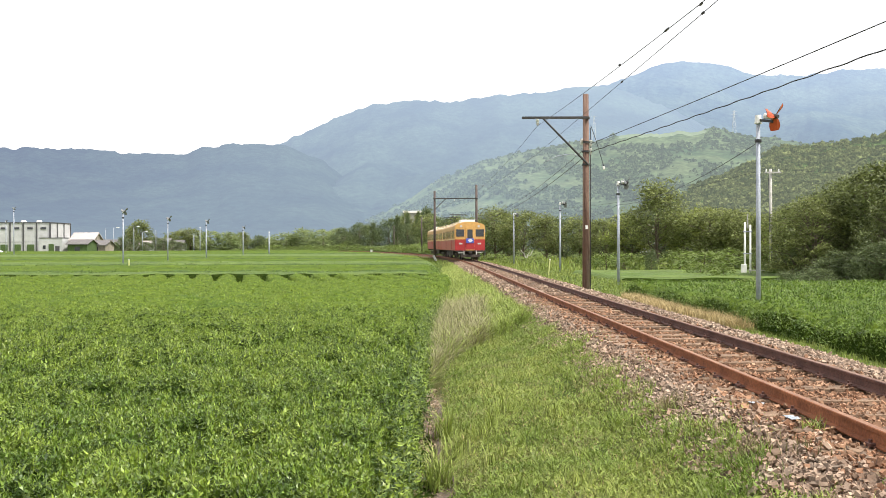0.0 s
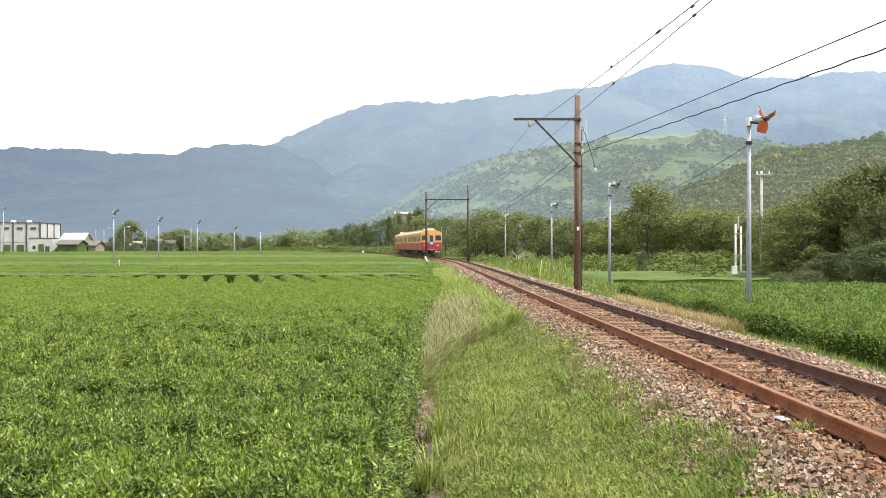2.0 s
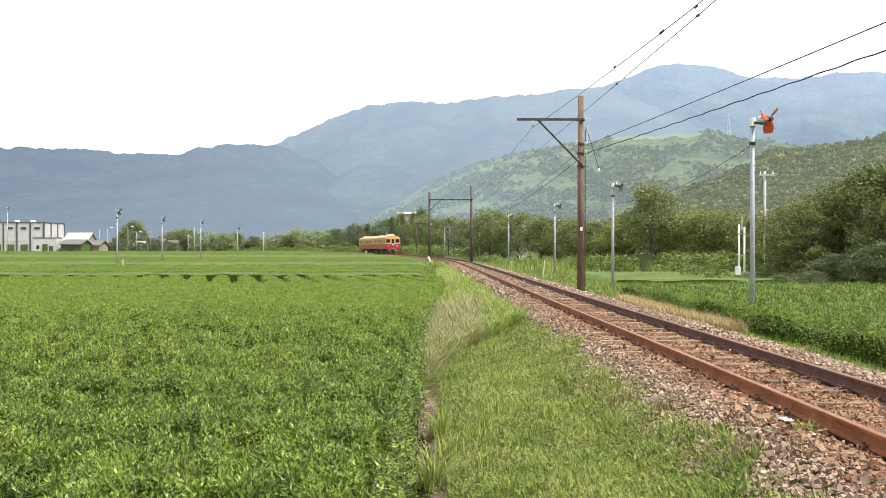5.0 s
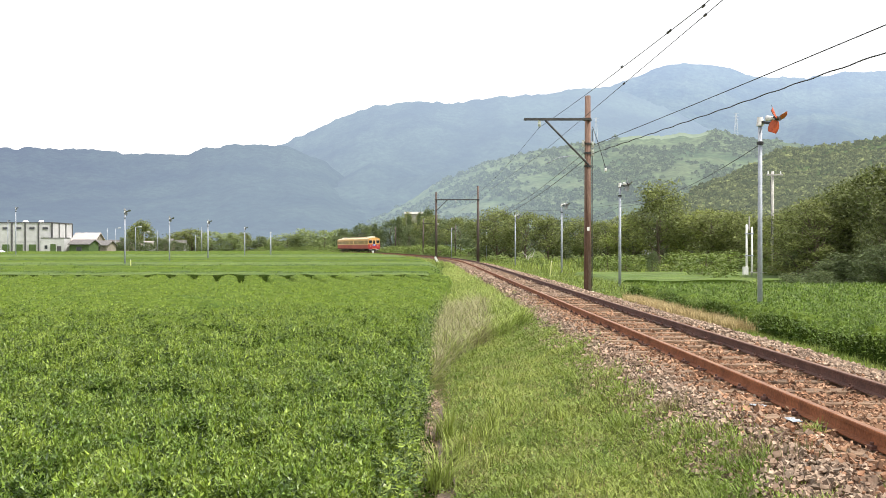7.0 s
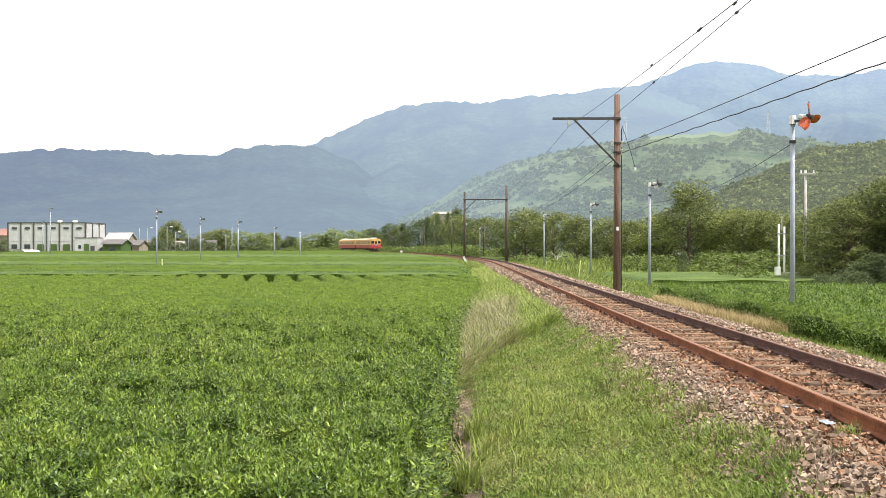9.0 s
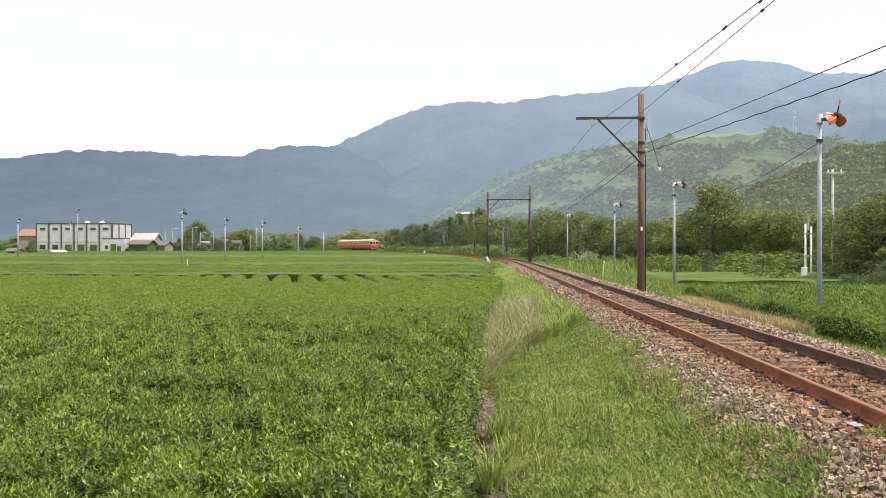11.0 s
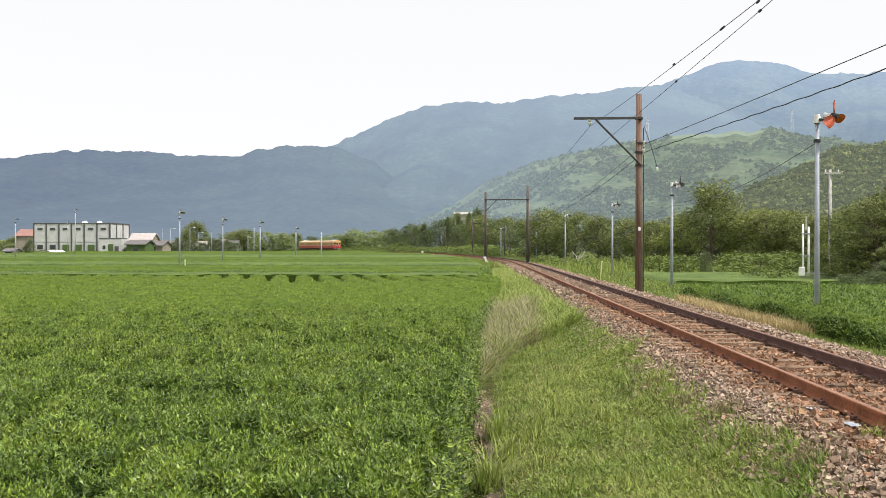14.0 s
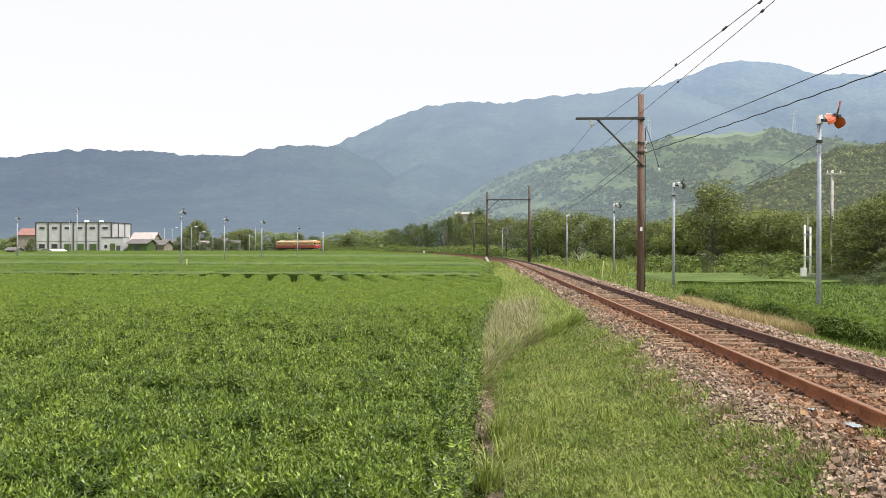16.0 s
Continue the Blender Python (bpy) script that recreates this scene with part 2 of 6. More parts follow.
def part(name, bm, mat, parent=None, label="", smooth=False, at=None):
    """Links a bmesh, or a ready mesh, as one mesh object under a thing or part."""
    if isinstance(bm, bmesh.types.BMesh):
        me = bpy.data.meshes.new(name)
        bm.to_mesh(me)
        bm.free()
        me.materials.append(mat)
        if smooth:
            me.polygons.foreach_set("use_smooth", np.ones(len(me.polygons), bool))
    else:
        me = bm
    ob = new(name, me)
    if parent is not None:
        ob.parent = parent
    if at is not None:
        ob.matrix_local = at
    if label:
        ob["label"] = label
    return ob


def box(bm, size, m=None, bevel=0.0):
    r = bmesh.ops.create_cube(bm, size=1.0)
    vs = r["verts"]
    bmesh.ops.scale(bm, vec=size, verts=vs)
    if bevel:
        es = list({e for v in vs for e in v.link_edges})
        r = bmesh.ops.bevel(bm, geom=es, offset=bevel, segments=2, affect="EDGES", profile=0.6)
        vs = list({v for f in r["faces"] for v in f.verts} | {v for v in vs if v.is_valid})
    if m is not None:
        bmesh.ops.transform(bm, matrix=m, verts=vs)
    return bm


def boxed(size, m=None, bevel=0.0):
    return box(bmesh.new(), size, m, bevel)


def rod(bm, a, b, r1, r2=None, seg=10):
    a, b = Vector(a), Vector(b)
    d = b - a
    m = Matrix.Translation((a + b) / 2) @ d.to_track_quat("Z", "Y").to_matrix().to_4x4()
    bmesh.ops.create_cone(bm, cap_ends=True, segments=seg, radius1=r1, radius2=r1 if r2 is None else r2, depth=d.length, matrix=m)
    return bm


def rodded(a, b, r1, r2=None, seg=10):
    return rod(bmesh.new(), a, b, r1, r2, seg)


def empty(name, m, label, category, group="", kind=""):
    ob = new(name)
    ob.empty_display_size = 0.3
    ob.matrix_world = m
    return tagged(ob, label, category, group, kind)


rng = np.random.default_rng(7)

# ---- the plan ----
# centre of the line, x by y: straight beside the camera, then a long curve to the left
LINE_Y = np.array([-30, 0, 10, 20, 30, 45, 66, 82, 100, 118, 137, 155, 178, 200, 223, 245, 270, 290, 306, 320, 420.0])
LINE_X = np.array([3.9, 3.8, 3.68, 3.48, 3.34, 3.12, 2.76, 2.42, 1.25, -0.75, -3.20, -6.0, -10.4, -15.5, -22.4, -30.3, -41.0, -50.6, -59.0, -67.2, -140.0])
_yy = np.arange(-30, 420.5, 0.5)
_xx = np.interp(_yy, LINE_Y, LINE_X)
for _ in range(60):
    _xx[1:-1] = (_xx[:-2] + 2 * _xx[1:-1] + _xx[2:]) / 4
_s = np.concatenate([[0], np.cumsum(np.hypot(np.diff(_xx), np.diff(_yy)))])


def line_x(y):
    return np.interp(y, _yy, _xx)


def line_at(s):
    """Point and heading (unit vector) of the line at s metres from its start."""
    x, y = np.interp(s, _s, _xx), np.interp(s, _s, _yy)
    x2, y2 = np.interp(s + 0.4, _s, _xx), np.interp(s + 0.4, _s, _yy)
    d = np.array([x2 - x, y2 - y])
    return np.array([x, y]), d / np.hypot(*d)


def line_s(y):
    return np.interp(y, _yy, _s)


def wobble(x, y, k, seed=0.0):
    """Cheap smooth unevenness from a few waves, -1 to 1."""
    x, y = np.asarray(x, float), np.asarray(y, float)
    return (np.sin(k * (1.0 * x + 0.37 * y) + seed) + np.sin(k * (0.53 * y - 0.81 * x) * 1.31 + 1.7 * seed + 2.1)
            + np.sin(k * (0.22 * x + 1.07 * y) * 0.77 + 0.6 * seed + 4.4)) / 3


FIELD_EDGE = -0.30                     # x of the near tea field's side along the path
TEA_TOP, FIELD_Z, RIGHT_Z = -0.15, -0.80, -0.48


def mow_line(x):
    """y at which the mowing ends, by x."""
    return np.interp(x, [-0.4, 0.0, 0.3, 0.6, 1.25, 2.0], [12.5, 14.4, 16.1, 17.0, 18.2, 19.3]) + 0.28 * wobble(x, x, 5.0, 1) + 0.15 * wobble(x, x, 13.0, 4)


def ground_z(x, y):
    """Height of the ground: rail tops are at 0, the bed a little lower, fields lower still."""
    x, y = np.asarray(x, float), np.asarray(y, float)
    off = x - line_x(y)
    bed, left, right = -0.166, FIELD_Z, RIGHT_Z
    right = right - 0.55 * np.clip((y - 30) / 22, 0, 1) * np.clip((95 - y) / 30, 0, 1) * np.clip((off - 4) / 6, 0, 1)
    fl = np.clip((-off - 1.15) / 0.9, 0, 1)
    z_l = bed + (-0.55 - bed) * fl + (left + 0.55) * np.clip((-off - 2.1) / 1.7, 0, 1)
    fr = np.clip((off - 1.3) / 1.5, 0, 1)
    z_r = bed + (right - bed) * fr
    z = np.where(off < 0, z_l, z_r)
    bench = np.clip((y - mow_line(x)) / 0.2, 0, 1) * np.clip((x + 0.32) / 0.25, 0, 1) * np.clip((-off - 1.35) / 0.5, 0, 1) * np.clip((60 - y) / 30, 0, 1)
    z = z + 0.20 * bench * bench * (3 - 2 * bench)
    return z + 0.02 * wobble(x, y, 1.7) * np.clip(np.abs(off) - 1.5, 0, 1)


def grid_mesh(name, xs, ys, zf, mats, smooth=True, pick=None):
    X, Y = np.meshgrid(xs, ys)
    Z = zf(X, Y)
    nx, ny = len(xs), len(ys)
    v = np.stack([X.ravel(), Y.ravel(), Z.ravel()], 1)
    i = np.arange(nx * ny).reshape(ny, nx)
    f = np.stack([i[:-1, :-1].ravel(), i[:-1, 1:].ravel(), i[1:, 1:].ravel(), i[1:, :-1].ravel()], 1)
    idx = None
    if pick is not None:
        c = v[f].mean(1)
        idx = pick(c[:, 0], c[:, 1])
    return mesh_of(name, v.tolist(), f.tolist(), mats, smooth, idx)


def steps(*spans):
    out = []
    for a, b, d in spans:
        out += list(np.arange(a, b, d))
    return np.array(out + [spans[-1][1]])


# ---- ground: one sheet to the horizon ----
gx = steps((-3800, -400, 200), (-400, -80, 20), (-80, -14, 4), (-14, -1.2, 0.8), (-1.2, 3, 0.12), (3, 8, 0.2), (8, 30, 1.5), (30, 100, 7), (100, 400, 30), (400, 3800, 200))
gy = steps((-300, -40, 40), (-40, 0, 4), (0, 11, 0.35), (11, 21, 0.1), (21, 30, 0.35), (30, 60, 1.0), (60, 330, 3.0), (330, 600, 30), (600, 3800, 160))


def ground_kind(x, y):
    off = x - line_x(y)
    k = np.zeros(len(x), np.int32)
    k[(off < -1.2) & (x > -0.15) & (y < 90)] = 1
    k[(np.abs(x + 0.2) < 0.22 + 0.08 * wobble(y, y, 2.0)) & (y < 12)] = 2
    k[(off > -1.5 + 0.15 * wobble(x, y, 2.5)) & (off < 2.3 + 0.15 * wobble(x, y, 2.1, 3))] = 3
    return k


ground = new("ground", grid_mesh("ground", gx, gy, ground_z, [M_GROUND, M_GRASSBED, M_SOIL, M_BALLASTBED], True, ground_kind))
tagged(ground, "flat green valley floor with grassy verge and ballast bed", "ground", kind="structure")


WOODS = []


# ---- mountains: far wooded ridges in summer haze ----
def ridge(name, label, nodes, near, far, foot, mat, rough, jag, seed, nx=260, nv=46, power=1.25, patch=None, woods=0, wood_mat=None, wood_size=4.0, open_share=-2.0):
    """A range with the summits given as (x, height) at the distance far, falling to its foot at the distance near."""
    px = np.array([p[0] for p in nodes], float)
    pz = np.array([p[1] for p in nodes], float)
    xs = np.linspace(px[0], px[-1], nx)
    crest = np.interp(xs, px, pz)
    for _ in range(2):
        crest[1:-1] = (crest[:-2] + 2 * crest[1:-1] + crest[2:]) / 4
    rr = np.random.default_rng(seed)
    crest = crest + jag * np.array([noise.fractal(Vector((x * 0.018, seed, 0)), 0.7, 2.1, 5) for x in xs])
    verts = []
    for j in range(nv + 3):
        u = min(1.0, j / nv)
        for i, x in enumerate(xs):
            s = near + (far - near) * u
            q = x * s / far
            n1 = noise.fractal(Vector((q * 0.0022, s * 0.0012, seed)), 0.8, 2.0, 6)
            gully = abs(noise.noise(Vector((q * 0.0045 + 0.3 * n1, s * 0.0009, seed + 5))))
            z = crest[i] * (u ** power) * s / far
            z += (n1 * 0.10 + (gully - 0.25) * 0.16) * crest[i] * math.sin(math.pi * min(u, 1.0)) * rough
            z += rr.normal() * 0.9 * jag * 0.06
            if j > nv:
                s, z = far + (j - nv) * 250, crest[i] * (1 - 0.5 * (j - nv))
                q = x * s / far
            verts.append((q, s, max(z, -3) + foot))
    n = nx
    faces = [(a, a + 1, a + n + 1, a + n) for j in range(nv + 2) for a in range(j * n, j * n + n - 1)]
    idx = None
    mats = [mat]
    if patch:
        x0, x1, u0, u1, pm = patch
        mats.append(pm)
        idx = [1 if u0 <= j / nv <= u1 and x0 <= xs[i] <= x1 else 0 for j in range(nv + 2) for i in range(n - 1)]
    ob = new(name, mesh_of(name, verts, faces, mats, True, idx))
    if woods:
        V = np.array(verts).reshape(nv + 3, n, 3)
        j = rr.random(woods) ** 0.8 * (nv - 0.01)
        i = rr.random(woods) * (n - 1.01)
        a, b = j.astype(int), i.astype(int)
        fj, fi = (j - a)[:, None], (i - b)[:, None]
        P = (V[a, b] * (1 - fj) + V[a + 1, b] * fj) * (1 - fi) + (V[a, b + 1] * (1 - fj) + V[a + 1, b + 1] * fj) * fi
        if patch:
            q = P[:, 0] * far / P[:, 1]
            P = P[~((q > patch[0]) & (q < patch[1]) & (j / nv > patch[2] - 0.04))]
        # the woods stand in drifts with open grass between them
        lie = np.array([noise.noise(Vector((p[0] * 0.011, p[1] * 0.006, seed))) + 0.5 * noise.noise(Vector((p[0] * 0.04, p[1] * 0.02, seed + 3))) for p in P])
        P = P[lie > open_share + 0.12 * rr.normal(size=len(P))]
        WOODS.append((name, P, wood_mat, wood_size))
    return tagged(ob, label, "mountain", kind="structure")


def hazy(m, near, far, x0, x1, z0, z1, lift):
    """Far slope's haze, painted as glow: grows from x0 to x1 and with height."""
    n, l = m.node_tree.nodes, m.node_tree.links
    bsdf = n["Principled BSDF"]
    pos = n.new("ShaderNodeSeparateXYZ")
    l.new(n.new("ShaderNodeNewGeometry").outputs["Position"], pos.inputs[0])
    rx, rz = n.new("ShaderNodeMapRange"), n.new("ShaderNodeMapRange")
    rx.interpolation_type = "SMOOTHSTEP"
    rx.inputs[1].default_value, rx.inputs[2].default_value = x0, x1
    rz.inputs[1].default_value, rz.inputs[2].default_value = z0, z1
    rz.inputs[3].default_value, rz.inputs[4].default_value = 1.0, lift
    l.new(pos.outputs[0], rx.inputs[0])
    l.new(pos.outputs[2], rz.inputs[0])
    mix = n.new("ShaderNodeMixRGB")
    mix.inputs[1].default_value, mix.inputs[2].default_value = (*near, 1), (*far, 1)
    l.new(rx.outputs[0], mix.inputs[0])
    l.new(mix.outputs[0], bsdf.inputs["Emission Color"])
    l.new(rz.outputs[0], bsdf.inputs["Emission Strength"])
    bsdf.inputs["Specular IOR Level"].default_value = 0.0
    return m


# slopes and crowns below glow faintly: haze is painted on as emission
FOREST = dict(rough=0.95, bump=0.45, world_space=True)
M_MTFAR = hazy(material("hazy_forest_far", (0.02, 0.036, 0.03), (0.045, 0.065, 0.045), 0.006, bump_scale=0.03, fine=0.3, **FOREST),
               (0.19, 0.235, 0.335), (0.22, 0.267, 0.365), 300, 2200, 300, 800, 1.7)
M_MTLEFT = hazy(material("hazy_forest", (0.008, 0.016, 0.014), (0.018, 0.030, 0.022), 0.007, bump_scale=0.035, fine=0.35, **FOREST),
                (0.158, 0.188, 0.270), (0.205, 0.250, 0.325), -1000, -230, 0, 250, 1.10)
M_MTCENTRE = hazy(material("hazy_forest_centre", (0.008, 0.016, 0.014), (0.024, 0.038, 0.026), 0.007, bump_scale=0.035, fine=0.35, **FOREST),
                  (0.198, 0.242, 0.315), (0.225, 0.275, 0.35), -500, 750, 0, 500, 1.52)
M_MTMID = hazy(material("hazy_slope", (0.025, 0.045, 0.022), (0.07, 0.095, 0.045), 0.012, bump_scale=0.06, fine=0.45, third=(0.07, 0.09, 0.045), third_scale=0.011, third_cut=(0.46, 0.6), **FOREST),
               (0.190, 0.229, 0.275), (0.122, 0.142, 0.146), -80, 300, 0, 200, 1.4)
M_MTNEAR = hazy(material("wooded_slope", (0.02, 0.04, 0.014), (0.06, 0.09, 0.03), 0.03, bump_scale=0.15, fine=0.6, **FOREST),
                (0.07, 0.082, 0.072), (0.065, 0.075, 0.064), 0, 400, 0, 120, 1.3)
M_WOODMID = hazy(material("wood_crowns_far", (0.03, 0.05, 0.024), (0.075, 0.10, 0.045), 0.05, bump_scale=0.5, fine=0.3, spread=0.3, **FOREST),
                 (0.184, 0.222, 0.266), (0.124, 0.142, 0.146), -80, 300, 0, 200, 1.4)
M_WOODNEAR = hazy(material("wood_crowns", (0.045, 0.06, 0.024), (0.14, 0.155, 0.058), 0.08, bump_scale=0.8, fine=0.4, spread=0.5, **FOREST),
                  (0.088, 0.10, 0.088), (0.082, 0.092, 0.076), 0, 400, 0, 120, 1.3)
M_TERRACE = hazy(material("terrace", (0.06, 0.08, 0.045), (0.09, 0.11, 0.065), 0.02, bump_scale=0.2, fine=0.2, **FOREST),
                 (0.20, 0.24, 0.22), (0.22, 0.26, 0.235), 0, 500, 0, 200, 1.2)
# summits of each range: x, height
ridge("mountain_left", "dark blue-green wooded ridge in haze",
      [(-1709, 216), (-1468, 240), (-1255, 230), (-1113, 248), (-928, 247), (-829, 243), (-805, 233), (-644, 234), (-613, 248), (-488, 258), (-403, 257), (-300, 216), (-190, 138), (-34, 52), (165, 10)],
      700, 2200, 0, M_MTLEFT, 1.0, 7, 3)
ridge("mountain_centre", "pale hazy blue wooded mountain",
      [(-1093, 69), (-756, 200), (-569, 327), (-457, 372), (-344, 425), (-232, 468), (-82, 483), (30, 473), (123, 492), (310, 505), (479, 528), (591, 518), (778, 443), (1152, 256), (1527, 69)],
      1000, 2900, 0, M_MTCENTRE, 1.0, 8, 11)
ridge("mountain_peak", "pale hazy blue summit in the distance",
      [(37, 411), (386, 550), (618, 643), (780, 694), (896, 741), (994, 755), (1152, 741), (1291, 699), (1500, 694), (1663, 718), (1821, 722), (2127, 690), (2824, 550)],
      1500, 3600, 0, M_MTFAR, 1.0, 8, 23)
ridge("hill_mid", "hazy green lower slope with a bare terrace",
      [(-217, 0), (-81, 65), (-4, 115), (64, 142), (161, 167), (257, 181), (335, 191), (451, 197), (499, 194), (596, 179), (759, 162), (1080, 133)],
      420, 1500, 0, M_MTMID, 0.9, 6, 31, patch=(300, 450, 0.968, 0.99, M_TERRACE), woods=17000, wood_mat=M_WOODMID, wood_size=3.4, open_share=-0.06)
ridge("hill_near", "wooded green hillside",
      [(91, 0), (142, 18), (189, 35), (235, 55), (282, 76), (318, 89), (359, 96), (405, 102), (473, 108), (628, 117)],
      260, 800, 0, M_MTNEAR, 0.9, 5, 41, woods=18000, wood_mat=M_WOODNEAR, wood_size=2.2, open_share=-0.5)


# ---- the railway line ----
track = empty("railway_track", pose(0, 0, 0), "single rusty narrow-gauge railway track on wooden sleepers", "railway track", kind="structure")


def rail_mesh(off, mat):
    """A flat-bottomed rail swept along the line: foot, web, head."""
    prof = [(-0.056, -0.128), (0.056, -0.128), (0.056, -0.118), (0.013, -0.102), (0.009, -0.040), (0.031, -0.030), (0.032, -0.006),
            (0.026, 0.0), (-0.026, 0.0), (-0.032, -0.006), (-0.031, -0.030), (-0.009, -0.040), (-0.013, -0.102), (-0.056, -0.118)]
    ss = np.concatenate([np.arange(0, 110, 1.0), np.arange(110, line_s(330), 3.0)])
    verts, faces, idx, k = [], [], [], len(prof)
    for s in ss:
        p, d = line_at(s)
        n = np.array([d[1], -d[0]])
        for u, z in prof:
            q = p + n * (off + u)
            verts.append((q[0], q[1], z))
    for i in range(len(ss) - 1):
        for j in range(k):
            a, b = i * k + j, i * k + (j + 1) % k
            faces.append((a, b, b + k, a + k))
            idx.append(1 if j == 7 else 0)
    return mesh_of("rail", verts, faces, [mat, M_RAILTOP if mat is M_DARKRAIL else M_RUSTTOP], False, idx)


part("rail", rail_mesh(-0.5675, M_RUSTRAIL), None, track, "orange-rusted steel rail")
part("rail", rail_mesh(0.5675, M_DARKRAIL), None, track, "dark brown steel rail")


def sleeper_mesh(v):
    bm = bmesh.new()
    box(bm, (2.1, 0.21, 0.15), None, 0.012)
    for q in bm.verts:
        q.co.z += 0.012 * noise.noise(q.co * 4 + Vector((v * 7, 0, 0)))
        q.co.y += 0.012 * noise.noise(q.co * 3 + Vector((0, v * 7, 3)))
    me = bpy.data.meshes.new("sleeper")
    bm.to_mesh(me)
    bm.free()
    me.materials.append(M_SLEEPER)
    return me


SLEEPERS = [sleeper_mesh(v) for v in range(4)]
_bm = bmesh.new()
for sx in (-1, 1):
    box(_bm, (0.05, 0.07, 0.03), pose(sx * 0.085, 0, 0.012), 0.006)
    rod(_bm, (sx * 0.085, 0, 0.02), (sx * 0.085, 0, 0.05), 0.014, seg=6)
box(_bm, (0.17, 0.14, 0.012), pose(0, 0, 0.0))
CLIP = bpy.data.meshes.new("rail_clip")
_bm.to_mesh(CLIP)
_bm.free()
CLIP.materials.append(M_DARKRAIL)
SLEEPER_Z = -0.206
for i in range(150):
    s = line_s(3.0) + i * 0.66
    p, d = line_at(s)
    turn = math.degrees(math.atan2(d[1], d[0])) - 90
    sl = part("sleeper", SLEEPERS[i % 4], None, track, at=pose(p[0] + rng.normal() * 0.02, p[1], SLEEPER_Z + rng.normal() * 0.006, 0, 0, turn + rng.normal() * 1.2))
    if i < 60:
        for off in (-0.5675, 0.5675):
            part("rail_clip", CLIP, None, sl, at=pose(off, 0, 0.090))

# stones of the ballast
stone_jit = np.random.default_rng(3)


def stone_shape(k):
    """A crushed stone: an uneven block with sharp corners."""
    bm = bmesh.new()
    bmesh.ops.create_cube(bm, size=1.35)
    for v in bm.verts:
        v.co *= 0.6 + 0.55 * stone_jit.random()
        v.co += Vector(stone_jit.normal(size=3)) * 0.10
        v.co.z *= 0.55
    bmesh.ops.triangulate(bm, faces=bm.faces[:])
    v = np.array([q.co[:] for q in bm.verts])
    f = np.array([[q.index for q in t.verts] for t in bm.faces])
    bm.free()
    return v, f


STONES = [stone_shape(k) for k in range(10)]


def turns(n, r):
    """n random turns as matrices."""
    q = r.normal(size=(n, 4))
    q /= np.linalg.norm(q, axis=1)[:, None]
    w, x, y, z = q.T
    return np.stack([np.stack([1 - 2 * (y * y + z * z), 2 * (x * y - z * w), 2 * (x * z + y * w)], 1),
                     np.stack([2 * (x * y + z * w), 1 - 2 * (x * x + z * z), 2 * (y * z - x * w)], 1),
                     np.stack([2 * (x * z - y * w), 2 * (y * z + x * w), 1 - 2 * (x * x + y * y)], 1)], 1)


def scatter_mesh(name, shapes, places, sizes, mats, r, rot=None):
    """Many copies of small shapes in one mesh."""
    n = len(places)
    kind = r.integers(0, len(shapes), n)
    rot = turns(n, r) if rot is None else rot
    V, F, base = [], [], 0
    for k, (v, f) in enumerate(shapes):
        sel = np.nonzero(kind == k)[0]
        if not len(sel):
            continue
        w = np.einsum("nij,vj->nvi", rot[sel], v) * sizes[sel][:, None, None] + places[sel][:, None, :]
        V.append(w.reshape(-1, 3))
        F.append((f[None] + (np.arange(len(sel)) * len(v))[:, None, None] + base).reshape(-1, f.shape[1]))
        base += len(sel) * len(v)
    V, F = np.concatenate(V), np.concatenate(F)
    me = bpy.data.meshes.new(name)
    me.vertices.add(len(V))
    me.vertices.foreach_set("co", V.ravel().astype(np.float32))
    w = F.shape[1]
    me.loops.add(F.size)
    me.loops.foreach_set("vertex_index", F.ravel().astype(np.int32))
    me.polygons.add(len(F))
    me.polygons.foreach_set("loop_start", np.arange(0, F.size, w, dtype=np.int32))
    for m in (mats if isinstance(mats, (list, tuple)) else [mats]):
        me.materials.append(m)
    me.update(calc_edges=True)
    me.shade_flat()
    return me


def ballast_points(n, y0, y1, r, lo=-1.8, hi=2.35):
    y = y0 + (y1 - y0) * r.random(n) ** 1.25
    o = lo + (hi - lo) * r.random(n)
    near_rail = np.abs(np.abs(o) - 0.5675) < 0.085
    ph = (line_s(y) - line_s(3.0)) / 0.66 % 1.0
    on_sleeper = (np.abs(o) < 1.08) & (np.minimum(ph, 1 - ph) < 0.17) & (r.random(n) < np.where(np.abs(o) < 0.66, 0.66, 0.80))
    keep = ~near_rail & ~on_sleeper & (r.random(n) < np.where(np.abs(o) < 0.55, 0.75, 1.0))
    edge = np.clip((o - lo) / 0.5, 0, 1) * np.clip((hi - o) / 0.5, 0, 1)
    keep &= r.random(n) < 0.25 + 0.75 * edge
    y, o = y[keep], o[keep]
    x = line_x(y) + o
    return np.stack([x, y, ground_z(x, y) + np.where(np.abs(o) < 0.55, -0.002, 0.010) + np.where((np.abs(o) < 1.08) & (np.minimum(ph[keep], 1 - ph[keep]) < 0.17), 0.035, 0.0)], 1), o


stone_rng = np.random.default_rng(21)
P, O = ballast_points(44000, 4.8, 12, stone_rng)
Q, OQ = ballast_points(22000, 12, 26, stone_rng)
size = np.concatenate([np.clip(stone_rng.lognormal(-3.88, 0.36, len(P)), 0.010, 0.046), np.clip(stone_rng.normal(0.028, 0.008, len(Q)), 0.018, 0.06)])
P, O = np.concatenate([P, Q]), np.concatenate([O, OQ])
P[:, 2] += np.clip(stone_rng.normal(0.0, 0.013, len(P)), -0.02, 0.03)
_keep = np.ones(len(P), bool)
